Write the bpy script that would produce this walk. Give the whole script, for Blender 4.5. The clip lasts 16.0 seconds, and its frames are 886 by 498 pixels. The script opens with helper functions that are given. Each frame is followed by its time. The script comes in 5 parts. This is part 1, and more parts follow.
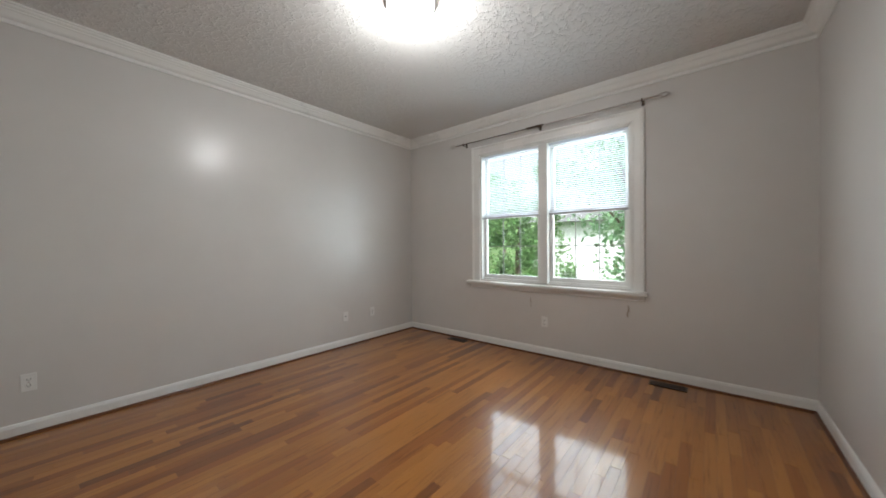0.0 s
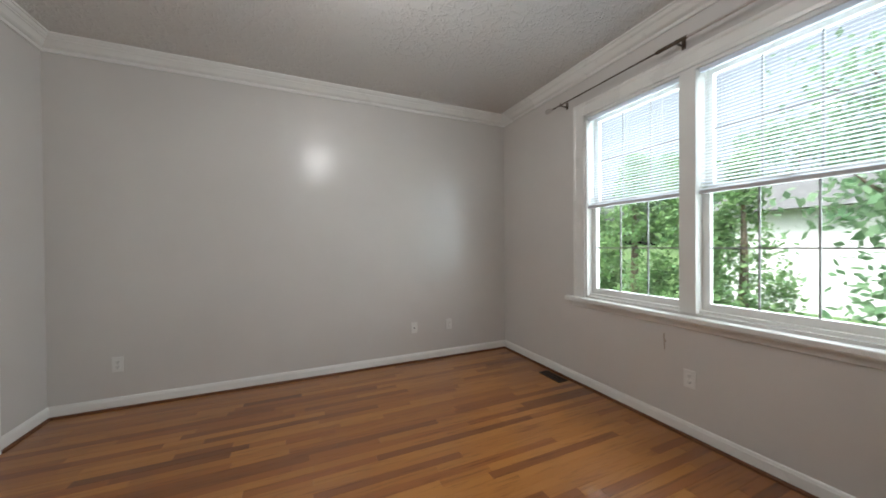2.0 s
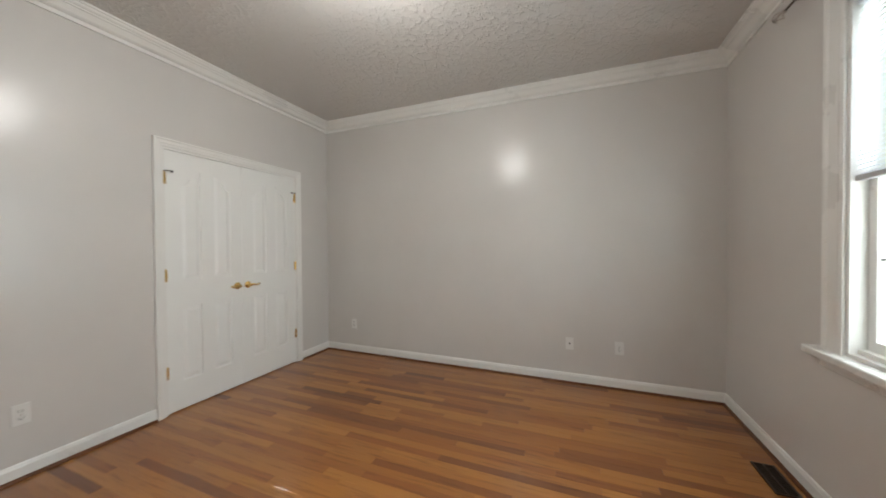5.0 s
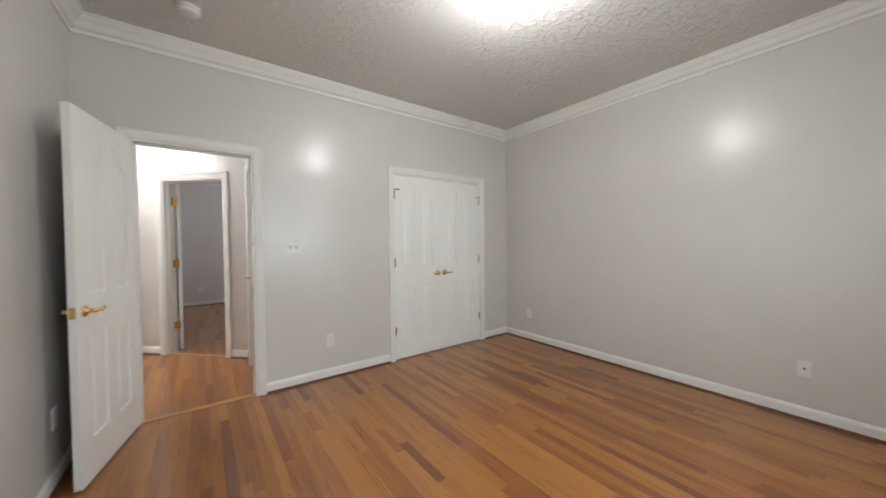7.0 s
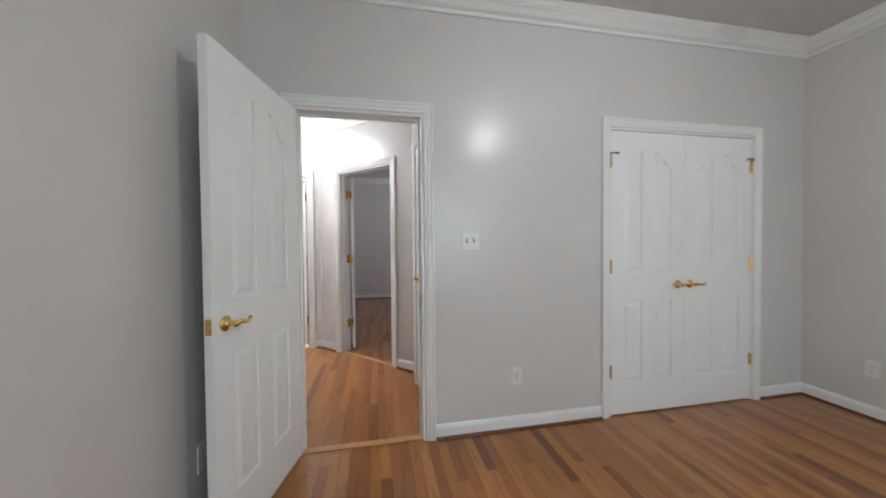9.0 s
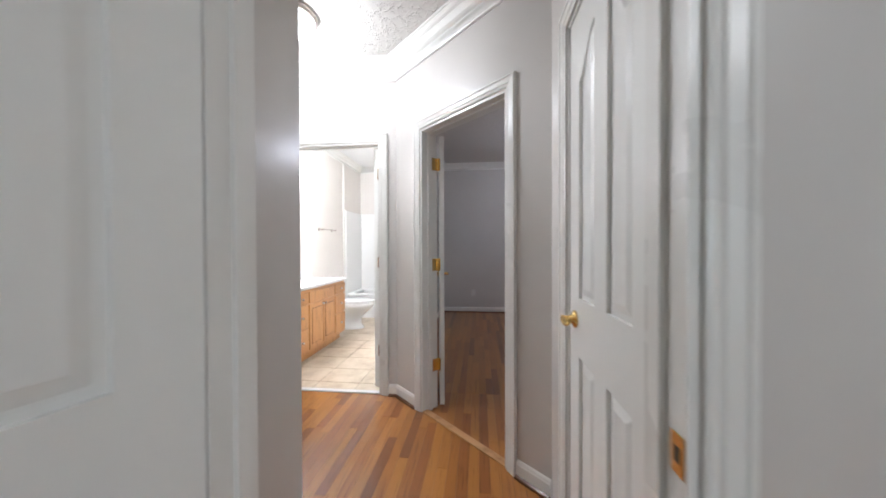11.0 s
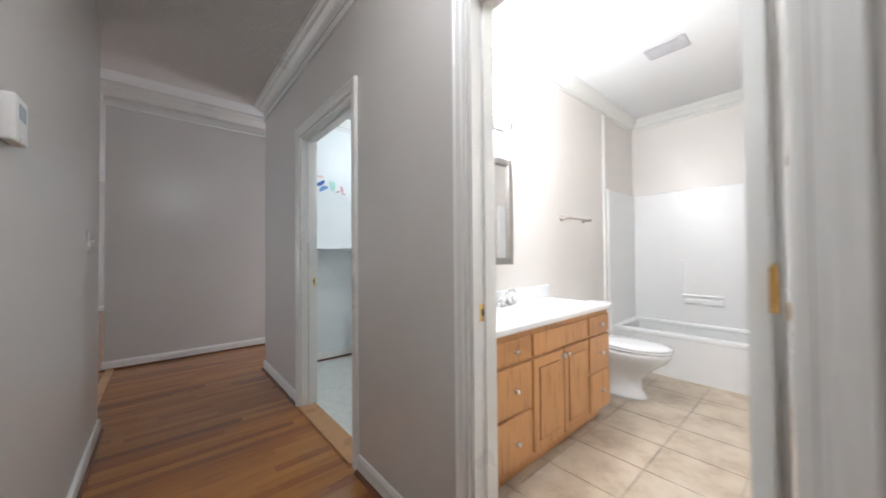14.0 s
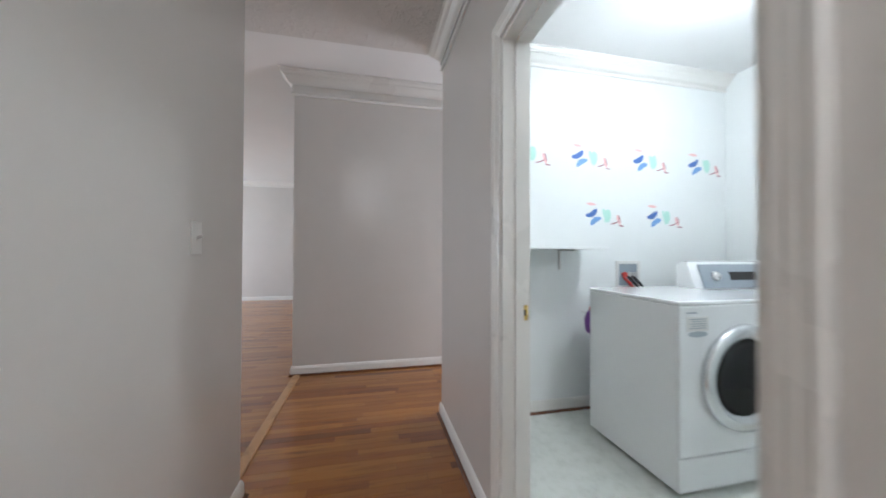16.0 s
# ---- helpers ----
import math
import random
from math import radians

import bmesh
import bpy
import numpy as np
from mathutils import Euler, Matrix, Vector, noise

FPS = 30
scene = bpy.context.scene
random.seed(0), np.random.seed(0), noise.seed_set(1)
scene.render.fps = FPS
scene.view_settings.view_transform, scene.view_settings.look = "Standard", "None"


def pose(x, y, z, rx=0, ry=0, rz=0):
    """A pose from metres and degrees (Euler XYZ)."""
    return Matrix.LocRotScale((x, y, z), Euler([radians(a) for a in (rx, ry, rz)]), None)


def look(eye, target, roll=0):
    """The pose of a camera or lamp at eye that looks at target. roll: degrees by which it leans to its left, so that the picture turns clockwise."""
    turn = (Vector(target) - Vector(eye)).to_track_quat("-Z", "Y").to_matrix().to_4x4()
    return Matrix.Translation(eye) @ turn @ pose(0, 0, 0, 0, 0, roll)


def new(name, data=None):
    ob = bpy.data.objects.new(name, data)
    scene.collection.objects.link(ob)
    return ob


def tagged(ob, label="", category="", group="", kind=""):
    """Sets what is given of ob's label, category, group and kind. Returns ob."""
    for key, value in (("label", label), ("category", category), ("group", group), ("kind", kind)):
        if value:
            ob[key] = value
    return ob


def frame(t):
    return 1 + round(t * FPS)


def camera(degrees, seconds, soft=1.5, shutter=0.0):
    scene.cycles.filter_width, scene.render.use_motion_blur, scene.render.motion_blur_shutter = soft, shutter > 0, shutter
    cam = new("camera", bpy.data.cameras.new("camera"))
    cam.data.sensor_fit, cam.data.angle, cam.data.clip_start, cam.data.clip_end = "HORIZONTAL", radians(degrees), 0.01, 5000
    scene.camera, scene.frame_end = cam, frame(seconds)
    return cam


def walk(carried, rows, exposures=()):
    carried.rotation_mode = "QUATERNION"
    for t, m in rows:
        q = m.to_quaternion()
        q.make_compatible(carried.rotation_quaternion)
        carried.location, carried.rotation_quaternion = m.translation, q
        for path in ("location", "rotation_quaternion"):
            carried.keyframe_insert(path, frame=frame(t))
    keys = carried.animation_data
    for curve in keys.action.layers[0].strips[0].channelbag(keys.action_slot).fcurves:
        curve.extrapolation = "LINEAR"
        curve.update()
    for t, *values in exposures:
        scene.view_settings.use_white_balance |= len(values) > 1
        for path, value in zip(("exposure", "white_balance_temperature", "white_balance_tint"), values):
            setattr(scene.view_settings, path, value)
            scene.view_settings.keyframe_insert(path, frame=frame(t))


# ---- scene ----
cam = camera(107.2, 16.0, soft=1.7, shutter=0.4)
EXPO = [(0, 1.0, 6050, 10), (2.8, 0.95, 6050, 10), (3.5, 0.95, 6350, 10), (6.5, 1.32, 6250, 10), (8.5, 1.15, 5850, 10), (11, 0.95, 5750, 10), (12.5, 0.88, 5700, 10), (13.2, 0.78, 5700, 10), (14, 0.5, 5800, 10), (16, 0.85, 5800, 10)]
PATH = [
    (0, (0.313, -0.077, 1.22), (-0.958, 1.468, 1.204), -0.5),
    (0.5, (0.252, 0.247, 1.213), (-1.184, 1.639, 1.208), -0.6),
    (1, (0.208, 0.551, 1.226), (-1.38, 1.766, 1.224), -0.6),
    (1.5, (0.183, 0.81, 1.245), (-1.535, 1.834, 1.235), -0.6),
    (2, (0.157, 1.139, 1.242), (-1.673, 1.945, 1.224), -0.5),
    (2.5, (0.098, 1.406, 1.259), (-1.807, 2.015, 1.233), -0.4),
    (3, (0.028, 1.634, 1.266), (-1.928, 2.05, 1.232), -0.4),
    (3.5, (0.004, 1.818, 1.242), (-1.989, 1.981, 1.229), -0.4),
    (6, (0.152, 2.554, 1.316), (-1.388, 1.279, 1.267), -0.7),
    (6.5, (0.203, 2.612, 1.3), (-1.156, 1.146, 1.256), -0.7),
    (7, (0.239, 2.597, 1.289), (-0.947, 0.987, 1.246), -0.6),
    (7.5, (0.265, 2.425, 1.293), (-0.715, 0.682, 1.237), -0.8),
    (8, (0.212, 2.149, 1.313), (-0.561, 0.306, 1.241), -0.9),
    (8.5, (0.158, 1.827, 1.284), (-0.404, -0.091, 1.222), -0.7),
    (11, (0.184, -0.071, 1.207), (0.404, -2.058, 1.186), -0.2),
    (11.5, (0.232, -0.431, 1.205), (0.659, -2.385, 1.185), -0.2),
    (12, (0.314, -0.782, 1.21), (0.971, -2.671, 1.192), -0.4),
    (12.5, (0.427, -1.092, 1.196), (1.333, -2.875, 1.18), -0.3),
    (13, (0.567, -1.383, 1.199), (1.705, -3.027, 1.186), -0.4),
    (13.5, (0.724, -1.632, 1.144), (2.06, -3.121, 1.159), -0.3),
    (14, (0.962, -1.841, 1.141), (2.478, -3.145, 1.174), -0.5),
    (14.5, (1.266, -1.973, 1.152), (2.93, -3.081, 1.186), -0.4),
    (15, (1.588, -2.076, 1.149), (3.386, -2.951, 1.187), 0.0),
    (15.5, (1.957, -2.116, 1.164), (3.846, -2.772, 1.196), -0.0),
    (16, (2.318, -2.128, 1.177), (4.271, -2.558, 1.201), 0.2),
]
walk(cam, [(t, look(eye, target, roll)) for t, eye, target, roll in PATH], EXPO)

# ---- world and lights ----
world = bpy.data.worlds.new("sky")
scene.world = world
world.use_nodes = True
sky = world.node_tree.nodes.new("ShaderNodeTexSky")
sky.sky_type, sky.sun_disc = "NISHITA", False
sky.dust_density, sky.ozone_density = 9.0, 1.0
sky.sun_elevation, sky.sun_rotation = radians(55), radians(160)
haze = world.node_tree.nodes.new("ShaderNodeHueSaturation")      # white overcast
haze.inputs["Saturation"].default_value = 0.3
world.node_tree.links.new(sky.outputs["Color"], haze.inputs["Color"])
world.node_tree.links.new(haze.outputs["Color"], world.node_tree.nodes["Background"].inputs["Color"])
world.node_tree.nodes["Background"].inputs["Strength"].default_value = 0.17
sun = new("sun", bpy.data.lights.new("sun", "SUN"))
sun.data.energy, sun.data.angle, sun.data.color = 3.0, radians(10), (1.0, 0.96, 0.9)
sun.matrix_world = pose(0, 0, 20, 35, 0, -20)


def bulb(name, x, y, z, watts, radius, color):
    d = bpy.data.lights.new(name, "POINT")
    d.energy, d.shadow_soft_size, d.color = watts, radius, color
    ob = new(name, d)
    ob.location = (x, y, z)
    return ob


WARM = (1.0, 0.90, 0.78)
bulb("bulb", -1.17, 1.42, 2.53, 14.5, 0.09, (1.0, 0.97, 0.915))
bulb("bulb", 1.38, -2.05, 2.46, 15, 0.09, (1.0, 0.97, 0.94))
bulb("bulb", -1.0, -4.2, 2.46, 15.5, 0.09, (0.95, 0.94, 1.0))
for k in range(3):
    bulb("bulb", 2.26, -3.22 - 0.2 * k, 2.06, 17, 0.05, (1.0, 0.97, 0.93))
bulb("bulb", 3.45, -3.9, 2.46, 19, 0.09, (0.97, 1.0, 0.99))
sky_in = new("window_daylight", bpy.data.lights.new("window_daylight", "AREA"))
sky_in.data.shape, sky_in.data.size, sky_in.data.size_y = "RECTANGLE", 1.7, 1.5
sky_in.data.energy, sky_in.data.color = 27, (0.92, 0.98, 1.0)
sky_in.matrix_world = look((-1.11, 3.66, 1.6), (-1.11, 0.0, 1.2))
# added fill for the living room, set in an opening out of view
far_in = new("living_fill", bpy.data.lights.new("living_fill", "AREA"))
far_in.data.shape, far_in.data.size, far_in.data.size_y = "RECTANGLE", 3.0, 1.5
far_in.data.energy, far_in.data.color = 90, (0.90, 0.95, 1.0)
far_in.matrix_world = look((9.0, 3.95, 1.4), (9.2, -1.0, 0.8))
# added fill that brightens the foyer wall; its opening is out of view
foyer_in = new("foyer_fill", bpy.data.lights.new("foyer_fill", "AREA"))
foyer_in.data.shape, foyer_in.data.size, foyer_in.data.size_y = "RECTANGLE", 0.85, 1.9
foyer_in.data.energy, foyer_in.data.color = 27, (0.95, 0.97, 1.0)
foyer_in.matrix_world = look((5.2, -5.28, 1.15), (5.25, 0.0, 1.15))


# ---- helpers of the scene ----
rnd = random.Random(7)


def bm_obj(name, bm, mat, parent=None, label="", smooth=False):
    me = bpy.data.meshes.new(name)
    bm.to_mesh(me)
    bm.free()
    for m in (mat if isinstance(mat, (list, tuple)) else [mat]):
        me.materials.append(m)
    if smooth:
        for p in me.polygons:
            p.use_smooth = True
    ob = new(name, me)
    if parent:
        ob.parent = parent
    if label:
        ob["label"] = label
    return ob


def part(name, bm, material, parent, label="", smooth=False):
    return bm_obj(name, bm, material, parent, label, smooth)


def thing(name, m, label, category, group="", kind=""):
    ob = new(name)
    ob.matrix_world = m
    ob.empty_display_size = 0.1
    return tagged(ob, label, category, group, kind)


def box(bm, x0, y0, z0, x1, y1, z1, bevel=0.0, mat=None):
    r = bmesh.ops.create_cube(bm, size=1.0)
    vs = r["verts"]
    for v in vs:
        v.co = Vector(((x0 + x1) / 2 + v.co.x * (x1 - x0), (y0 + y1) / 2 + v.co.y * (y1 - y0), (z0 + z1) / 2 + v.co.z * (z1 - z0)))
    if bevel:
        es = list({e for v in vs for e in v.link_edges})
        r = bmesh.ops.bevel(bm, geom=es, offset=bevel, segments=2, affect="EDGES", profile=0.5)
        vs = list({v for f in r["faces"] for v in f.verts} | {v for v in vs if v.is_valid})
    if mat is not None:
        for v in vs:
            v.co = mat @ v.co
    return vs


def boxes(*dims, bevel=0.0):
    bm = bmesh.new()
    for d in dims:
        box(bm, *d, bevel=bevel)
    return bm


def lathe(profile, seg=32, axis="z", bm=None, mat=None):
    """A turned body from (radius, height) pairs."""
    bm = bm or bmesh.new()
    rings = []
    for r, h in profile:
        ring = []
        for k in range(seg):
            a = 2 * math.pi * k / seg
            p = Vector((r * math.cos(a), r * math.sin(a), h))
            if axis == "y":
                p = Vector((p.x, p.z, p.y))
            elif axis == "x":
                p = Vector((p.z, p.x, p.y))
            ring.append(bm.verts.new(mat @ p if mat is not None else p))
        rings.append(ring)
    for a, b in zip(rings, rings[1:]):
        for k in range(seg):
            bm.faces.new((a[k], a[(k + 1) % seg], b[(k + 1) % seg], b[k]))
    for ring in (rings[0], rings[-1]):
        try:
            bm.faces.new(ring)
        except ValueError:
            pass
    bmesh.ops.recalc_face_normals(bm, faces=bm.faces)
    return bm


def tube(points, radius, seg=10, bm=None):
    """A round tube along points; radius may be a list."""
    bm = bm or bmesh.new()
    pts = [Vector(p) for p in points]
    rings = []
    for i, p in enumerate(pts):
        d = (pts[min(i + 1, len(pts) - 1)] - pts[max(i - 1, 0)]).normalized()
        a = d.cross(Vector((0, 0, 1)))
        if a.length < 0.1:
            a = d.cross(Vector((0, 1, 0)))
        a.normalize()
        b = d.cross(a)
        r = radius[i] if isinstance(radius, (list, tuple)) else radius
        rings.append([bm.verts.new(p + r * (math.cos(2 * math.pi * k / seg) * a + math.sin(2 * math.pi * k / seg) * b)) for k in range(seg)])
    for u, v in zip(rings, rings[1:]):
        for k in range(seg):
            bm.faces.new((u[k], u[(k + 1) % seg], v[(k + 1) % seg], v[k]))
    bm.faces.new(rings[0])
    bm.faces.new(rings[-1])
    bmesh.ops.recalc_face_normals(bm, faces=bm.faces)
    return bm


def sweep(path, profile, closed=False, bm=None):
    """A moulding along plan points, with the room on the left of the path. profile: (out from the wall, height)."""
    bm = bm or bmesh.new()
    pts = [Vector(p) for p in path]
    n = len(pts)
    rings = []
    for i, p in enumerate(pts):
        d0 = (p - pts[i - 1]).normalized() if (closed or i > 0) else None
        d1 = (pts[(i + 1) % n] - p).normalized() if (closed or i < n - 1) else None
        d0, d1 = d0 or d1, d1 or d0
        n0, n1 = Vector((-d0.y, d0.x)), Vector((-d1.y, d1.x))
        m = (n0 + n1).normalized()
        m = m / max(0.3, m.dot(n0))
        rings.append([bm.verts.new((p.x + m.x * o, p.y + m.y * o, z)) for o, z in profile])
    k = len(profile)
    pairs = list(zip(rings, rings[1:])) + ([(rings[-1], rings[0])] if closed else [])
    for a, b in pairs:
        for j in range(k):
            bm.faces.new((a[j], a[(j + 1) % k], b[(j + 1) % k], b[j]))
    if not closed:
        bm.faces.new(rings[0])
        bm.faces.new(rings[-1])
    bmesh.ops.recalc_face_normals(bm, faces=bm.faces)
    return bm


def wall_frame(p0, p1):
    """Local frame of a wall's room face: x along it, y into the wall, z up."""
    d = (Vector(p1) - Vector(p0)).normalized()
    return Matrix(((d.x, -d.y, 0, p0[0]), (d.y, d.x, 0, p0[1]), (0, 0, 1, 0), (0, 0, 0, 1)))


def wall(name, p0, p1, thick, height, openings=(), mat=None, label="", base=0.0):
    """A wall whose room face runs from p0 to p1 and whose body lies on the left of that way; openings (s0, s1, z0, z1) go through."""
    length = (Vector(p1) - Vector(p0)).length
    bm = bmesh.new()
    s = 0.0
    for a, b, z0, z1 in sorted(openings):
        if a > s:
            box(bm, s, 0, base, a, thick, height)
        if z0 > base:
            box(bm, a, 0, base, b, thick, z0)
        if z1 < height:
            box(bm, a, 0, z1, b, thick, height)
        s = b
    if length > s:
        box(bm, s, 0, base, length, thick, height)
    bmesh.ops.remove_doubles(bm, verts=bm.verts, dist=1e-5)
    ob = bm_obj(name, bm, mat)
    ob.matrix_world = wall_frame(p0, p1)
    return tagged(ob, label, "wall", kind="structure")


CASING = [(0.004, 0.0), (0.004, 0.010), (0.012, 0.012), (0.020, 0.011), (0.026, 0.015), (0.048, 0.017), (0.053, 0.021), (0.060, 0.021), (0.064, 0.017), (0.064, 0.0)]


def casing_bm(s0, s1, h, y, out, profile=CASING, bm=None):
    """Door trim in the wall's frame at depth y, standing out in direction out (-1 or 1)."""
    bm = bm or bmesh.new()
    rings = []
    for s, z, ds, dz in ((s0, 0.0, -1, 0), (s0, h, -1, 1), (s1, h, 1, 1), (s1, 0.0, 1, 0)):
        rings.append([bm.verts.new((s + ds * w, y + out * d, z + dz * w)) for w, d in profile])
    k = len(profile)
    for a, b in zip(rings, rings[1:]):
        for j in range(k):
            bm.faces.new((a[j], a[(j + 1) % k], b[(j + 1) % k], b[j]))
    bm.faces.new(rings[0])
    bm.faces.new(rings[-1])
    bmesh.ops.recalc_face_normals(bm, faces=bm.faces)
    return bm


def door_frame(name, p0, p1, s0, s1, h, thick, label, both=True, stop=0.05):
    """Jambs, head, stops and trim of an opening in the wall p0 to p1."""
    ob = thing(name, wall_frame(p0, p1), label, "door frame", kind="structure")
    j = 0.014
    part("jamb", boxes((s0 - 0.001, -0.001, 0, s0 + j, thick + 0.001, h)), M["trim"], ob)
    part("jamb", boxes((s1 - j, -0.001, 0, s1 + 0.001, thick + 0.001, h)), M["trim"], ob)
    part("head", boxes((s0 + j, -0.001, h - j, s1 - j, thick + 0.001, h + 0.001)), M["trim"], ob)
    part("stop", boxes((s0 + j, stop, 0, s0 + j + 0.011, stop + 0.034, h - j), (s1 - j - 0.011, stop, 0, s1 - j, stop + 0.034, h - j),
                       (s0 + j + 0.011, stop, h - j - 0.011, s1 - j - 0.011, stop + 0.034, h - j)), M["trim"], ob)
    part("casing", casing_bm(s0, s1, h, -0.0005, -1), M["trim"], ob)
    if both:
        part("casing", casing_bm(s0, s1, h, thick + 0.0005, 1), M["trim"], ob)
    return ob


def arch(u):
    """Height of the cathedral curve, 0 at the outer stile to 1 at the middle one."""
    return u * u * (3 - 2 * u)


def raised_panel(bm, outline, y, out):
    """A bevelled field inside a closed outline of (x, z)."""
    cx = sum(p[0] for p in outline) / len(outline)
    cz = sum(p[1] for p in outline) / len(outline)

    def ring(inset, d):
        w = max(abs(p[0] - cx) for p in outline)
        hh = max(abs(p[1] - cz) for p in outline)
        return [bm.verts.new((cx + (x - cx) * (1 - inset / w), y + out * d, cz + (z - cz) * (1 - inset / hh))) for x, z in outline]
    rs = [ring(0.0, 0.0), ring(0.010, 0.0004), ring(0.016, 0.001), ring(0.038, 0.0085), ring(0.042, 0.0088)]
    for a, b in zip(rs, rs[1:]):
        for k in range(len(a)):
            bm.faces.new((a[k], a[(k + 1) % len(a)], b[(k + 1) % len(b)], b[k]))
    bm.faces.new(rs[-1])


def leaf_parts(ob, w, h):
    """A moulded door leaf from x 0 (hinge) to w, thickness y 0 to 0.035, with cathedral upper panels; four recessed fields on each face."""
    t, st, deep = 0.035, 0.115 if w > 0.65 else 0.105, 0.012
    mid = 0.115 if w > 0.65 else 0.10
    pw = (w - 2 * st - mid) / 2
    zb0, zb1, zt0, zt1, rise = 0.235, 0.815, 1.02, h - 0.25, 0.12
    part("core", boxes((0.002, deep, 0.012, w - 0.002, t - deep, h - 0.002)), M["door"], ob)
    bm = bmesh.new()
    for y0, y1 in ((0, deep), (t - deep, t)):
        for x0, x1, z0, z1 in ((0, st, 0.01, h), (w - st, w, 0.01, h), (st + pw, st + pw + mid, 0.01, h),
                               (st, st + pw, 0.01, zb0), (st, st + pw, zb1, zt0), (w - st - pw, w - st, 0.01, zb0), (w - st - pw, w - st, zb1, zt0)):
            box(bm, x0, y0, z0, x1, y1, z1)
        for side in (0, 1):
            xs = [st + pw * k / 12 if side == 0 else w - st - pw * k / 12 for k in range(13)]
            lo = [zt1 + rise * arch(k / 12) for k in range(13)]
            for k in range(12):
                a, b = xs[k], xs[k + 1]
                vs = [bm.verts.new((x, y, z)) for y in (y0, y1) for x, z in ((a, lo[k]), (b, lo[k + 1]), (b, h), (a, h))]
                for q in ((0, 1, 2, 3), (4, 5, 6, 7), (0, 1, 5, 4), (2, 3, 7, 6)):
                    bm.faces.new([vs[i] for i in q])
    box(bm, 0, deep, 0.01, 0.002, t - deep, h)
    box(bm, w - 0.002, deep, 0.01, w, t - deep, h)
    bmesh.ops.recalc_face_normals(bm, faces=bm.faces)
    part("stiles_and_rails", bm, M["door"], ob)
    for y, out in ((deep - 0.0005, -1), (t - deep + 0.0005, 1)):
        for side in (0, 1):
            x0, x1 = (st, st + pw) if side == 0 else (w - st - pw, w - st)
            low = [(x0, zb0), (x1, zb0), (x1, zb1), (x0, zb1)]
            up = [(x0, zt0), (x1, zt0)]
            up += [(x1 + (x0 - x1) * k / 12, zt1 + rise * arch(1 - k / 12 if side == 0 else k / 12)) for k in range(13)]
            for o in (low, up):
                bm = bmesh.new()
                raised_panel(bm, o, y, out)
                bmesh.ops.recalc_face_normals(bm, faces=bm.faces)
                part("panel", bm, M["door"], ob)


def lever(ob, x, z, y, out, toward):
    """A brass lever on the face at y of a leaf, pointing in x direction toward."""
    m = Matrix.Translation((x, y, z)) @ Matrix.Diagonal((1, out, 1, 1))
    bm = lathe([(0.001, 0.0), (0.031, 0.0), (0.032, 0.004), (0.027, 0.009), (0.016, 0.012), (0.012, 0.03), (0.014, 0.04), (0.013, 0.05), (0.001, 0.052)], 24, "y", mat=m)
    h = part("lever_handle", bm, M["brass"], ob, "polished brass lever handle", True)
    pts = [(x, y + out * 0.044, z), (x + toward * 0.026, y + out * 0.05, z + 0.004), (x + toward * 0.05, y + out * 0.052, z - 0.004),
           (x + toward * 0.074, y + out * 0.05, z - 0.003), (x + toward * 0.088, y + out * 0.046, z + 0.008)]
    part("lever", tube(pts, [0.011, 0.009, 0.008, 0.007, 0.008], 10), M["brass"], h, "", True)


def hinge(ob, x, y, z, m=None, tall=0.09):
    """A brass butt hinge: knuckle at x, y and two leaves."""
    bm = lathe([(0.001, -tall / 2), (0.006, -tall / 2), (0.006, tall / 2), (0.001, tall / 2)], 10, mat=Matrix.Translation((x, y, z)))
    lathe([(0.001, tall / 2), (0.005, tall / 2), (0.003, tall / 2 + 0.008), (0.001, tall / 2 + 0.009)], 10, bm=bm, mat=Matrix.Translation((x, y, z)))
    h = part("hinge", bm, M["brass"], ob, "brass butt hinge")
    side = -1 if y < 0.01 else 1
    part("hinge_leaf", boxes((x - 0.014, y - side * 0.0065, z - tall / 2, x + 0.014, y - side * 0.005, z + tall / 2)), M["brass"], h)
    return h


def pin_stop(ob, x, y, z):
    """A hinge-pin door stop: a bent rod with a dark bumper."""
    h = part("hinge_stop", tube([(x, y, z + 0.052), (x, y - 0.012, z + 0.054), (x + 0.028, y - 0.022, z + 0.054), (x + 0.045, y - 0.010, z + 0.054)], 0.004, 8), M["bronze"], ob, "dark hinge-pin door stop", True)
    part("bumper", lathe([(0.001, -0.006), (0.008, -0.006), (0.008, 0.006), (0.001, 0.006)], 10, "x", mat=Matrix.Translation((x + 0.047, y - 0.009, z + 0.054))), M["rubber"], h)


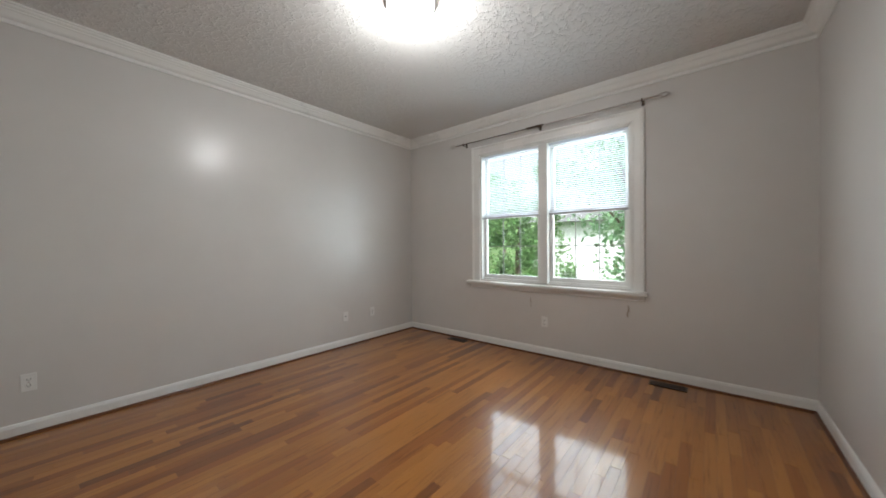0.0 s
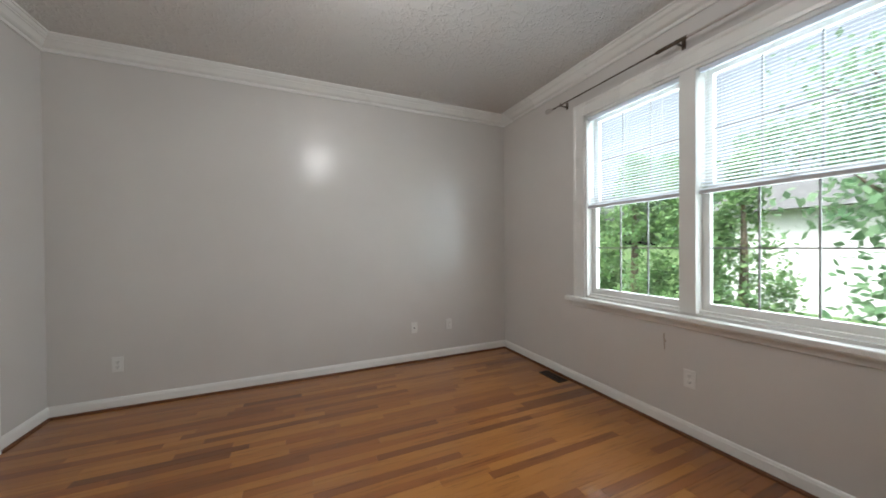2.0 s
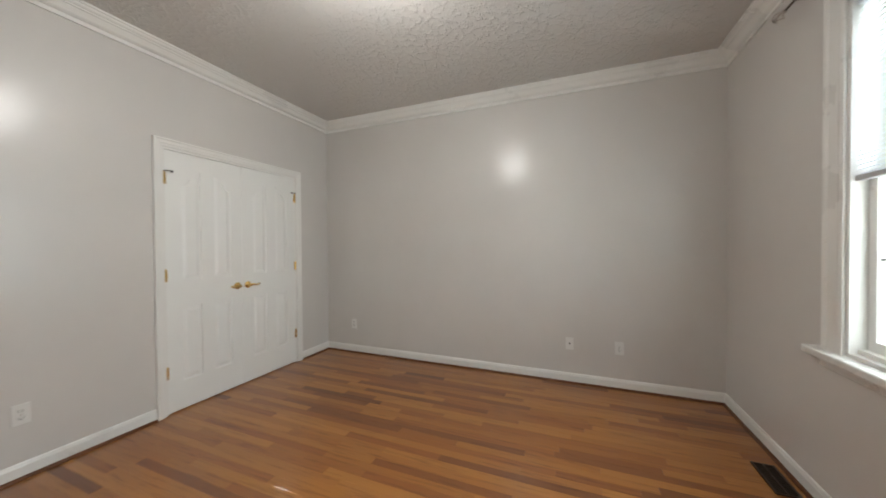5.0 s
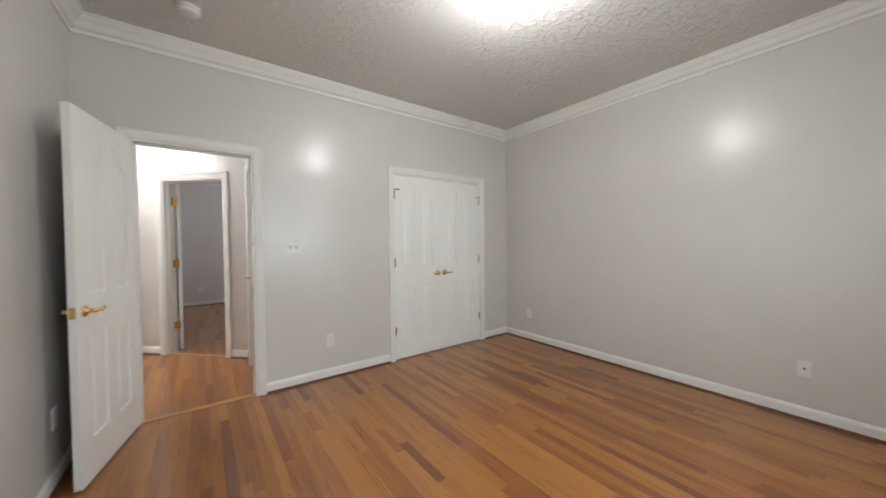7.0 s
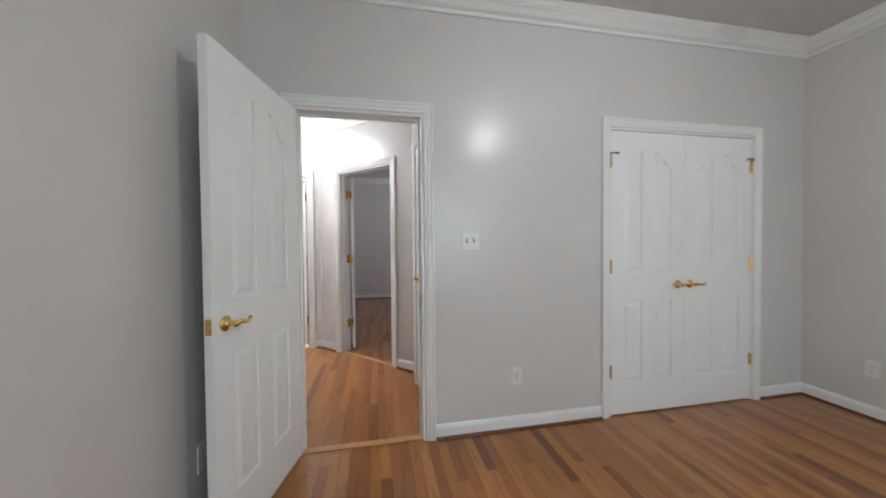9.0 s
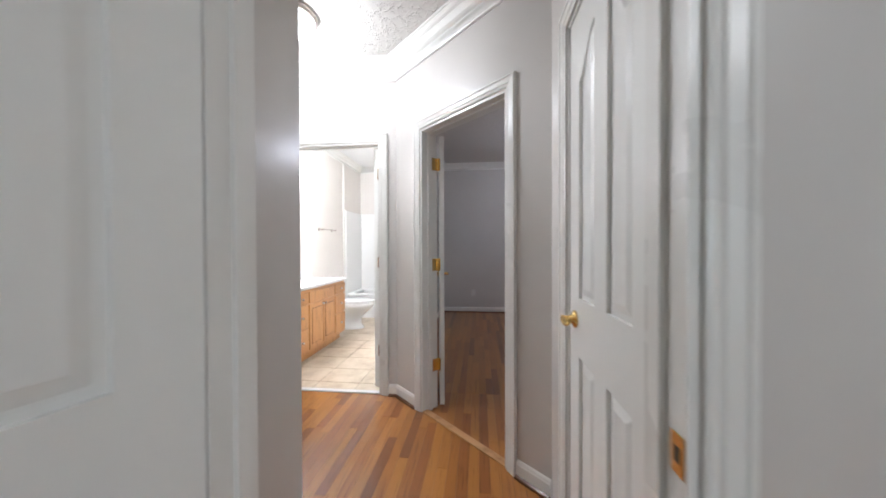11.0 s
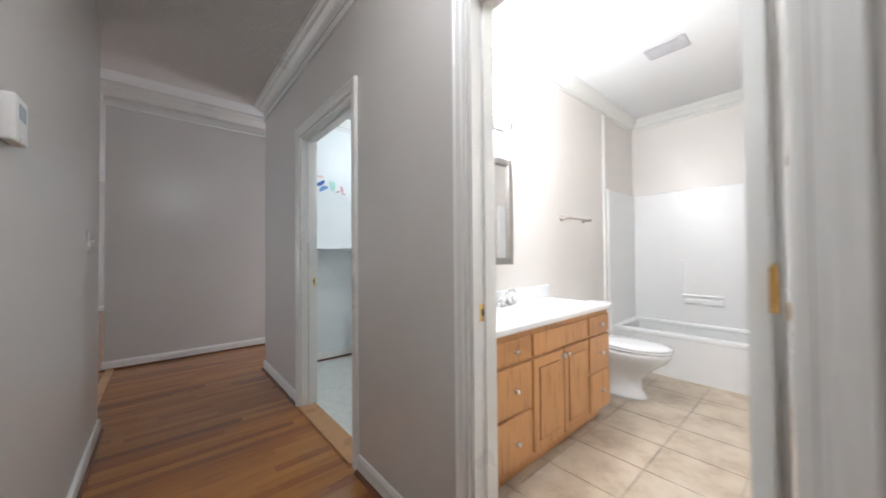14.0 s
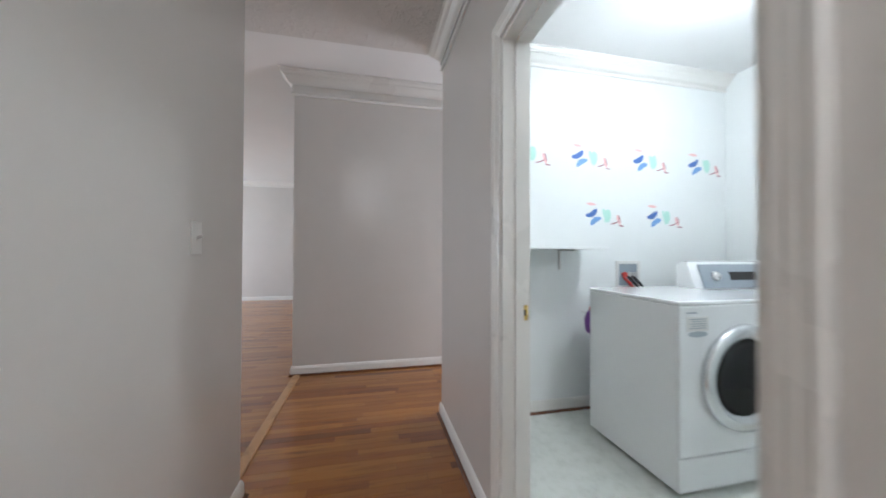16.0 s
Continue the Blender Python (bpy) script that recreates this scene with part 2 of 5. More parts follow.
def plate(name, m, kind, label, category="outlet", group="wall plates", w=0.07, h=0.115):
    """A wall plate; local x along the wall, y out of it, z up."""
    ob = thing(name, m, label, category, group)
    bm = boxes((-w / 2, 0, -h / 2, w / 2, 0.006, h / 2), bevel=0.0025)
    part("cover", bm, M["plastic"], ob)
    if kind == "outlet":
        for dz in (-0.02, 0.02):
            r = part("receptacle", boxes((-0.017, 0.005, dz - 0.014, 0.017, 0.0075, dz + 0.014), bevel=0.002), M["plastic"], ob)
            part("slot", boxes((-0.009, 0.007, dz - 0.004, -0.006, 0.0079, dz + 0.007), (0.006, 0.007, dz - 0.003, 0.009, 0.0079, dz + 0.006),
                               (-0.0025, 0.007, dz - 0.011, 0.0025, 0.0079, dz - 0.006)), M["dark"], r)
        part("screw", lathe([(0.003, 0.005), (0.003, 0.0072), (0.001, 0.0074)], 8, "y"), M["steel"], ob)
    elif kind == "jack":
        part("jack", lathe([(0.007, 0.005), (0.007, 0.010), (0.004, 0.010), (0.003, 0.016), (0.001, 0.016)], 12, "y"), M["dark"], ob)
    elif kind == "switch":
        n = max(1, round(w / 0.07 + 0.01)) if w > 0.1 else 1
        for k in range(n):
            cx = (k - (n - 1) / 2) * 0.046
            s = part("toggle_slot", boxes((cx - 0.006, 0.005, -0.014, cx + 0.006, 0.0072, 0.014)), M["dark"] if n > 1 else M["plastic"], ob)
            bm = bmesh.new()
            box(bm, cx - 0.0045, 0.004, -0.006, cx + 0.0045, 0.024, 0.004, bevel=0.0015)
            bmesh.ops.rotate(bm, verts=bm.verts, cent=(cx, 0.004, 0), matrix=Matrix.Rotation(radians(22), 3, "X"))
            part("toggle", bm, M["plastic"], ob)
            for dz in (-0.033, 0.033):
                part("screw", lathe([(0.003, 0.005), (0.003, 0.0072), (0.001, 0.0074)], 8, "y", mat=Matrix.Translation((cx, 0, dz))), M["plastic"], ob)
    else:
        for dz in (-0.03, 0.03):
            part("screw", lathe([(0.003, 0.005), (0.003, 0.0072), (0.001, 0.0074)], 8, "y", mat=Matrix.Translation((0, 0, dz))), M["plastic"], ob)
    return ob


def on_wall(x, y, z, nx, ny):
    """Pose of a thing on a wall whose face looks along (nx, ny)."""
    return Matrix.Translation((x, y, z)) @ Matrix(((ny, nx, 0, 0), (-nx, ny, 0, 0), (0, 0, 1, 0), (0, 0, 0, 1)))


# ---- materials ----
M = {}


def material(name, color, rough=0.5, metal=0.0, spec=0.5, coat=0.0, coat_rough=0.1):
    m = bpy.data.materials.new(name)
    m.use_nodes = True
    b = m.node_tree.nodes["Principled BSDF"]
    b.inputs["Base Color"].default_value = (*color, 1)
    b.inputs["Roughness"].default_value = rough
    b.inputs["Metallic"].default_value = metal
    b.inputs["Specular IOR Level"].default_value = spec
    b.inputs["Coat Weight"].default_value = coat
    b.inputs["Coat Roughness"].default_value = coat_rough
    M[name] = m
    return m, m.node_tree.nodes, m.node_tree.links, b


def noise_node(nodes, links, scale, detail=4, rough=0.5, vec=None, stretch=None):
    n = nodes.new("ShaderNodeTexNoise")
    n.inputs["Scale"].default_value, n.inputs["Detail"].default_value, n.inputs["Roughness"].default_value = scale, detail, rough
    if vec is None:
        vec = nodes.new("ShaderNodeTexCoord").outputs["Object"]
    if stretch:
        mp = nodes.new("ShaderNodeMapping")
        mp.inputs["Scale"].default_value = stretch
        links.new(vec, mp.inputs["Vector"])
        vec = mp.outputs["Vector"]
    links.new(vec, n.inputs["Vector"])
    return n


def ramp_node(nodes, links, src, stops):
    r = nodes.new("ShaderNodeValToRGB")
    while len(r.color_ramp.elements) < len(stops):
        r.color_ramp.elements.new(0.5)
    for e, (p, c) in zip(r.color_ramp.elements, stops):
        e.position, e.color = p, (*c, 1) if len(c) == 3 else c
    links.new(src, r.inputs["Fac"])
    return r


def bump_node(nodes, links, b, src, strength, dist):
    n = nodes.new("ShaderNodeBump")
    n.inputs["Strength"].default_value, n.inputs["Distance"].default_value = strength, dist
    links.new(src, n.inputs["Height"])
    links.new(n.outputs["Normal"], b.inputs["Normal"])
    return n


def painted(name, color, rough, vary=0.04, bump=0.15, spec=0.5, scale=180.0, dist=0.0006, coat=0.0):
    """Rolled paint: faint blotches and an orange-peel relief."""
    m, nodes, links, b = material(name, color, rough, spec=spec, coat=coat, coat_rough=0.25)
    big = noise_node(nodes, links, 1.3, 5, 0.6)
    lo, hi = tuple(c * (1 - vary) for c in color), tuple(min(1, c * (1 + vary)) for c in color)
    links.new(ramp_node(nodes, links, big.outputs["Fac"], [(0.3, lo), (0.7, hi)]).outputs["Color"], b.inputs["Base Color"])
    rr = nodes.new("ShaderNodeMapRange")
    rr.inputs["To Min"].default_value, rr.inputs["To Max"].default_value = rough - 0.04, rough + 0.05
    links.new(big.outputs["Fac"], rr.inputs["Value"])
    links.new(rr.outputs["Result"], b.inputs["Roughness"])
    fine = noise_node(nodes, links, scale, 3)
    bump_node(nodes, links, b, fine.outputs["Fac"], bump, dist)
    return m


# bathroom wall colour lightened to carry the room's overexposure
painted("wall_bath_overlit", (0.76, 0.72, 0.68), 0.4, 0.03, 0.15, 0.5, 110, 0.0005, coat=0.3)
painted("wall", (0.605, 0.580, 0.548), 0.5, 0.03, 0.12, 0.4, 110, 0.0005, coat=0.85)
painted("wall_white", (0.78, 0.80, 0.79), 0.45, 0.03, 0.2, 0.4)
painted("trim", (0.76, 0.75, 0.715), 0.28, 0.03, 0.08, 0.5, 60, 0.001)
painted("door", (0.80, 0.80, 0.77), 0.30, 0.02, 0.10, 0.5, 90, 0.0008)
painted("outside_wall", (0.75, 0.76, 0.75), 0.7, 0.05, 0.2)
material("plastic", (0.70, 0.69, 0.66), 0.35)
# window muntin grey, darkened in colour to look backlit
material("grille", (0.24, 0.24, 0.235), 0.4)
material("rail", (0.50, 0.49, 0.50), 0.45)
material("pink_pale", (0.80, 0.50, 0.50), 0.5)
material("blue_pale", (0.16, 0.32, 0.62), 0.5)
material("dark", (0.02, 0.018, 0.016), 0.6)
material("white_gloss", (0.86, 0.87, 0.87), 0.12, coat=0.4)
material("acrylic", (0.84, 0.84, 0.83), 0.30, coat=0.15)
material("rubber", (0.03, 0.03, 0.03), 0.6)


def metal(name, color, rough):
    m, nodes, links, b = material(name, color, rough, 1.0)
    n = noise_node(nodes, links, 40, 4)
    rr = nodes.new("ShaderNodeMapRange")
    rr.inputs["To Min"].default_value, rr.inputs["To Max"].default_value = rough * 0.7, rough * 1.5
    links.new(n.outputs["Fac"], rr.inputs["Value"])
    links.new(rr.outputs["Result"], b.inputs["Roughness"])


metal("brass", (0.80, 0.56, 0.20), 0.17)
metal("steel", (0.66, 0.65, 0.63), 0.25)
metal("nickel", (0.45, 0.40, 0.36), 0.28)
metal("bronze", (0.10, 0.075, 0.055), 0.4)
metal("chrome_ring", (0.72, 0.73, 0.74), 0.2)
M["chrome_ring"].node_tree.nodes["Noise Texture"].inputs["Scale"].default_value = 2
metal("mirror_frame", (0.42, 0.40, 0.37), 0.35)
material("mirror", (0.92, 0.93, 0.93), 0.02, 1.0)


def ceiling_mat(name, color):
    """Stomped plaster: ridges in short crow's-foot strokes."""
    m, nodes, links, b = material(name, color, 0.55)
    tc = nodes.new("ShaderNodeTexCoord").outputs["Object"]
    warp = noise_node(nodes, links, 9, 3, 0.6, tc)
    add = nodes.new("ShaderNodeMixRGB")
    add.blend_type = "ADD"
    add.inputs["Fac"].default_value = 0.22
    links.new(tc, add.inputs["Color1"])
    links.new(warp.outputs["Color"], add.inputs["Color2"])
    v = nodes.new("ShaderNodeTexVoronoi")
    v.feature = "DISTANCE_TO_EDGE"
    v.inputs["Scale"].default_value = 11
    links.new(add.outputs["Color"], v.inputs["Vector"])
    ridge = ramp_node(nodes, links, v.outputs["Distance"], [(0.0, (1, 1, 1)), (0.10, (0.35, 0.35, 0.35)), (0.3, (0, 0, 0))])
    cut = noise_node(nodes, links, 24, 4, 0.7, tc)
    cutr = ramp_node(nodes, links, cut.outputs["Fac"], [(0.42, (0, 0, 0)), (0.6, (1, 1, 1))])
    mul = nodes.new("ShaderNodeMixRGB")
    mul.blend_type = "MULTIPLY"
    mul.inputs["Fac"].default_value = 1
    links.new(ridge.outputs["Color"], mul.inputs["Color1"])
    links.new(cutr.outputs["Color"], mul.inputs["Color2"])
    bump_node(nodes, links, b, mul.outputs["Color"], 0.7, 0.010)


ceiling_mat("ceiling", (0.66, 0.64, 0.61))
painted("ceiling_plain", (0.80, 0.80, 0.79), 0.6, 0.02, 0.3, 0.3, 120)


def wood(name, tones, rough, coat, source, grain_axis=(1, 1, 1), coat_rough=0.09):
    """Boards that differ by piece; source: 'object' or 'island'."""
    m, nodes, links, b = material(name, tones[1], rough, spec=0.25, coat=coat, coat_rough=coat_rough)
    if source == "object":
        val = nodes.new("ShaderNodeObjectInfo").outputs["Random"]
    else:
        val = nodes.new("ShaderNodeNewGeometry").outputs["Random Per Island"]
    tc = nodes.new("ShaderNodeNewGeometry").outputs["Position"]
    shift = nodes.new("ShaderNodeVectorMath")
    shift.operation = "MULTIPLY_ADD"
    comb = nodes.new("ShaderNodeCombineXYZ")
    for k in ("X", "Y", "Z"):
        links.new(val, comb.inputs[k])
    links.new(comb.outputs["Vector"], shift.inputs[0])
    shift.inputs[1].default_value = (37, 53, 11)
    links.new(tc, shift.inputs[2])
    g = noise_node(nodes, links, 1, 5, 0.65, shift.outputs["Vector"], grain_axis)
    base = ramp_node(nodes, links, val, [(0.0, tones[0]), (0.12, tones[3]), (0.4, tones[1]), (0.75, tones[2]), (1.0, tones[1])])
    gr = ramp_node(nodes, links, g.outputs["Fac"], [(0.27, (0.50, 0.43, 0.37)), (0.48, (1, 1, 1)), (0.75, (1.0, 0.94, 0.86))])
    mul = nodes.new("ShaderNodeMixRGB")
    mul.blend_type = "MULTIPLY"
    mul.inputs["Fac"].default_value = 0.9
    links.new(base.outputs["Color"], mul.inputs["Color1"])
    links.new(gr.outputs["Color"], mul.inputs["Color2"])
    links.new(mul.outputs["Color"], b.inputs["Base Color"])
    wear = noise_node(nodes, links, 2.5, 5, 0.6, tc)
    rr = nodes.new("ShaderNodeMapRange")
    rr.inputs["To Min"].default_value, rr.inputs["To Max"].default_value = coat_rough * 0.6, coat_rough * 1.7
    links.new(wear.outputs["Fac"], rr.inputs["Value"])
    links.new(rr.outputs["Result"], b.inputs["Coat Roughness"])
    wav = noise_node(nodes, links, 7, 2, 0.5, tc)
    bump_node(nodes, links, b, wav.outputs["Fac"], 0.25, 0.0016)
    links.new(nodes["Bump"].outputs["Normal"], b.inputs["Coat Normal"])


OAK = [(0.16, 0.054, 0.012), (0.31, 0.117, 0.022), (0.40, 0.165, 0.033), (0.25, 0.086, 0.017)]
wood("oak_board", OAK, 0.34, 0.7, "object", (55, 3, 20), 0.075)
wood("oak_joined", OAK, 0.34, 0.7, "island", (55, 3, 20), 0.075)
wood("shoe", [(0.13, 0.05, 0.02)] * 4, 0.35, 0.2, "object", (20, 20, 20))
wood("threshold", [(0.48, 0.27, 0.12)] * 4, 0.35, 0.2, "object", (8, 8, 60))
HONEY = [(0.50, 0.25, 0.095), (0.56, 0.29, 0.115), (0.60, 0.32, 0.13), (0.53, 0.27, 0.10)]
wood("vanity_wood", HONEY, 0.32, 0.2, "object", (40, 40, 4))


def stone(name, tones, rough, source, scale):
    m, nodes, links, b = material(name, tones[0], rough)
    n = noise_node(nodes, links, scale, 6, 0.65, nodes.new("ShaderNodeNewGeometry").outputs["Position"])
    links.new(ramp_node(nodes, links, n.outputs["Fac"], [(0.28, tones[0]), (0.5, tones[1]), (0.72, tones[2])]).outputs["Color"], b.inputs["Base Color"])
    bump_node(nodes, links, b, n.outputs["Fac"], 0.2, 0.002)


stone("tile", [(0.38, 0.29, 0.20), (0.55, 0.46, 0.35), (0.64, 0.56, 0.45)], 0.35, "object", 5)
stone("grout", [(0.34, 0.30, 0.25), (0.40, 0.36, 0.30), (0.44, 0.40, 0.34)], 0.8, "object", 30)
stone("marble", [(0.70, 0.71, 0.73), (0.80, 0.81, 0.82), (0.85, 0.85, 0.85)], 0.2, "object", 6)
stone("vinyl", [(0.56, 0.57, 0.52), (0.66, 0.67, 0.62), (0.70, 0.71, 0.67)], 0.4, "object", 14)
stone("grass", [(0.05, 0.10, 0.02), (0.09, 0.16, 0.04), (0.13, 0.20, 0.06)], 0.9, "object", 3)


def leaf_mat(name, tones):
    m, nodes, links, b = material(name, tones[1], 0.55)
    r = nodes.new("ShaderNodeNewGeometry").outputs["Random Per Island"]
    links.new(ramp_node(nodes, links, r, [(0.0, tones[0]), (0.5, tones[1]), (1.0, tones[2])]).outputs["Color"], b.inputs["Base Color"])
    b.inputs["Subsurface Weight"].default_value = 0.0
    tr = nodes.new("ShaderNodeBsdfTranslucent")
    tr.inputs["Color"].default_value = (*[c * 1.3 for c in tones[2]], 1)
    mix = nodes.new("ShaderNodeMixShader")
    mix.inputs["Fac"].default_value = 0.5
    links.new(b.outputs["BSDF"], mix.inputs[1])
    links.new(tr.outputs["BSDF"], mix.inputs[2])
    links.new(mix.outputs["Shader"], nodes["Material Output"].inputs["Surface"])


# leaf greens made paler and bluer, so the colour holds the outdoor haze
leaf_mat("conifer", [(0.09, 0.18, 0.085), (0.16, 0.30, 0.13), (0.27, 0.41, 0.17)])
leaf_mat("leaf", [(0.08, 0.18, 0.09), (0.15, 0.28, 0.14), (0.25, 0.38, 0.21)])
stone("bark", [(0.10, 0.07, 0.05), (0.16, 0.12, 0.09), (0.2, 0.16, 0.12)], 0.9, "object", 12)
stone("shingle", [(0.10, 0.10, 0.10), (0.14, 0.14, 0.14), (0.18, 0.17, 0.17)], 0.9, "object", 12)


def glass_mat(name, rough=0.0, tint=(1, 1, 1)):
    m, nodes, links, b = material(name, tint, rough)
    gl = nodes.new("ShaderNodeBsdfGlossy")
    gl.inputs["Roughness"].default_value = rough
    tp = nodes.new("ShaderNodeBsdfTransparent")
    tp.inputs["Color"].default_value = (*tint, 1)
    mix = nodes.new("ShaderNodeMixShader")
    mix.inputs["Fac"].default_value = 0.05
    links.new(tp.outputs["BSDF"], mix.inputs[1])
    links.new(gl.outputs["BSDF"], mix.inputs[2])
    links.new(mix.outputs["Shader"], nodes["Material Output"].inputs["Surface"])


glass_mat("glass", 0.0, (0.97, 0.99, 0.98))
glass_mat("dark_glass", 0.02, (0.12, 0.12, 0.13))
m, nodes, links, b = material("slat", (0.82, 0.83, 0.85), 0.4)
tr = nodes.new("ShaderNodeBsdfTranslucent")
tr.inputs["Color"].default_value = (0.76, 0.82, 0.90, 1)
mix = nodes.new("ShaderNodeMixShader")
mix.inputs["Fac"].default_value = 0.35
links.new(b.outputs["BSDF"], mix.inputs[1])
links.new(tr.outputs["BSDF"], mix.inputs[2])
links.new(mix.outputs["Shader"], nodes["Material Output"].inputs["Surface"])


def glow(name, color, strength):
    m, nodes, links, b = material(name, (0.8, 0.8, 0.8), 0.3)
    b.inputs["Emission Color"].default_value = (*color, 1)
    b.inputs["Emission Strength"].default_value = strength


glow("lamp_glass", (1.0, 0.97, 0.92), 6)
glow("lamp_glass_dim", (1.0, 0.95, 0.92), 2.0)
for nm, c in (("blue", (0.06, 0.14, 0.42)), ("pink", (0.75, 0.30, 0.32)), ("green", (0.45, 0.72, 0.62)), ("maroon", (0.35, 0.12, 0.15)),
              ("red", (0.6, 0.05, 0.04)), ("purple", (0.18, 0.05, 0.30)), ("grey_blue", (0.32, 0.36, 0.40)), ("residue", (0.34, 0.29, 0.23))):
    material(nm, c, 0.5)


# ---- structure ----
XW, XE, YS, YN, HB = -3.18, 0.905, -0.555, 3.425, 2.79      # bedroom
HH = 2.68                                                    # hall ceiling
T = 0.115
YH, YHN = -2.635, -1.527                                      # hall south and north faces
YHB = YH - T
A, B = (0.79, -1.125), (1.21, YHN)                            # angled switch wall
C, D = (0.842, YH), (-0.157, -1.657)                           # angled wall with the second bedroom's door
XL, XF = 4.65, 5.68                                         # end of hall wall, wall across the foyer
HF = 2.90

W = M["wall"]
WIN = (-1.952, -0.274, 0.80, 2.36)
wall("wall_north", (XW - 0.12, YN), (XE + 0.12, YN), 0.15, HB + 0.1, [(WIN[0] - XW + 0.12, WIN[1] - XW + 0.12, WIN[2], WIN[3])], W, "greige painted wall with a double window")
wall("wall_west", (XW, YS), (XW, YN), 0.12, HB + 0.1, (), W, "plain greige painted bedroom wall")
wall("wall_east", (XE, YN), (XE, YS), 0.12, HB + 0.1, (), W, "plain greige painted wall behind the door")
CLO = (-2.68, -1.425)                                        # closet opening
ENT = (-0.115, 0.635)                                        # entry opening
wall("wall_south", (XE + 0.12, YS), (XW - 0.12, YS), T, HB + 0.1,
     [(XE + 0.12 - ENT[1], XE + 0.12 - ENT[0], 0, 2.04), (XE + 0.12 - CLO[1], XE + 0.12 - CLO[0], 0, 2.04)], W, "greige wall with closet and entry openings")
wall("wall_closet_back", (XE - 1.3, -1.25), (XW - 0.12, -1.25), 0.1, HB, (), W, "closet back wall")

# hall
BA, LA = (0.976, 1.744), (2.642, 3.537)
wall("wall_hall_south", (XL, YH), (C[0] - 0.01, YH), T, HH + 0.1, [(XL - LA[1], XL - LA[0], 0, 2.04), (XL - BA[1], XL - BA[0], 0, 2.04)], W, "greige hall wall with two door openings")
wall("wall_hall_north", B, (4.05, YHN), T, HF, (), W, "greige hall wall with a thermostat and switch")
wall("wall_hall_angle", A, B, 0.1, HH + 0.1, (), W, "short angled greige wall with a light switch")
wall("wall_hall_east", (A[0], YS - T), A, 0.1, HH + 0.1, (), W, "short greige wall beside the entry")
LD = (Vector(D) - Vector(C)).length
S0, S1, TD = 0.335, 1.128, 0.135                                        # opening along the angled wall
wall("wall_hall_diagonal", C, D, TD, HH + 0.1, [(S0, S1, 0, 2.04)], W, "angled greige wall with a door opening")
HC = (-1.375, -0.735)                                          # hall closet door
wall("wall_hall_west", D, (D[0], YS - T), T, HH + 0.1, [(HC[0] - D[1], HC[1] - D[1], 0, 2.04)], W, "short greige hall wall with a closet door")
wall("wall_hall_closet", (-0.9, -1.75), (-0.9, -0.6), 0.1, HH, (), W, "back wall of the hall closet")
wall("wall_laundry_outer", (XL, -5.3), (XL, YH - T + 0.0), T, HF, (), W, "greige wall beside the foyer")
wall("wall_foyer", (XF, -1.40), (XF, -5.3), 0.12, HF, (), W, "plain greige wall across the end of the hall")
# opening invented to hold the foyer fill lamp
wall("wall_foyer_south", (XF, -5.3), (XL - T, -5.3), 0.12, HF, [(0.1, 1.0, 0.15, 2.15)], W, "unseen greige wall closing the foyer, open for a fill lamp")
wall("wall_living_south", (11.1, -1.54), (XF + 0.12, -1.54), 0.1, HF, (), W, "greige living room wall")
wall("wall_living_east", (11.1, 4.1), (11.1, -1.54), 0.12, HF, (), W, "pale greige far living room wall")
# unseen wall; the opening holds the living room fill lamp
wall("wall_living_north", (4.0, 4.1), (11.22, 4.1), 0.12, HF, [(3.2, 6.4, 0.6, 2.2)], W, "living room wall out of view, with a wide opening")
wall("wall_living_west", (4.05, YHN + T), (4.05, 4.1), 0.1, HF, (), W, "greige living room wall")
# second bedroom
wall("wall_bedroom_two_south", (0.99, -6.0), (-2.82, -6.0), 0.12, HH + 0.1, (), W, "greige far bedroom wall")
wall("wall_bedroom_two_west", (-2.7, -6.0), (-2.7, -1.8), 0.12, HH + 0.1, (), W, "greige bedroom wall")
wall("wall_bedroom_two_north", (-2.7, -1.8), (D[0] - T, -1.8), 0.05, HH + 0.1, (), W, "greige bedroom wall")
wall("wall_bedroom_two_east", (0.875, YHB), (0.875, -6.0), 0.03, HH + 0.1, (), W, "greige bedroom wall")
# bathroom
WW = M["wall_white"]
# bathroom walls take the colour lightened for overexposure
wall("wall_bath_west", (0.945, -6.07), (0.945, YHB), 0.03, HH + 0.1, (), M["wall_bath_overlit"], "bathroom wall, lightened for overexposure")
wall("wall_bath_east", (2.42, YHB), (2.42, -6.07), 0.06, HH + 0.1, (), M["wall_bath_overlit"], "greige bathroom wall behind the vanity, lightened for overexposure")
wall("wall_bath_south", (2.48, -6.07), (0.91, -6.07), 0.12, HH + 0.1, (), M["wall_bath_overlit"], "bathroom wall above the tub")
# laundry
wall("wall_laundry_west", (2.54, -5.1), (2.54, YHB), 0.055, HH + 0.1, (), WW, "white laundry wall")
wall("wall_laundry_east", (XL - T - 0.004, YHB), (XL - T - 0.004, -5.1), 0.003, HH + 0.1, (), WW, "white laundry wall with printed motifs")
wall("wall_laundry_south", (XL, -5.1), (2.5, -5.1), 0.1, HH + 0.1, (), WW, "white laundry wall")
wall("wall_laundry_north", (LA[0], YHB - 0.003), (2.54, YHB - 0.003), 0.0025, HH + 0.1, (), WW, "white laundry wall")


def slab(name, x0, y0, x1, y1, z0, z1, mat, label, cat="ceiling"):
    ob = bm_obj(name, boxes((x0, y0, z0, x1, y1, z1)), mat)
    return tagged(ob, label, cat, kind="structure")


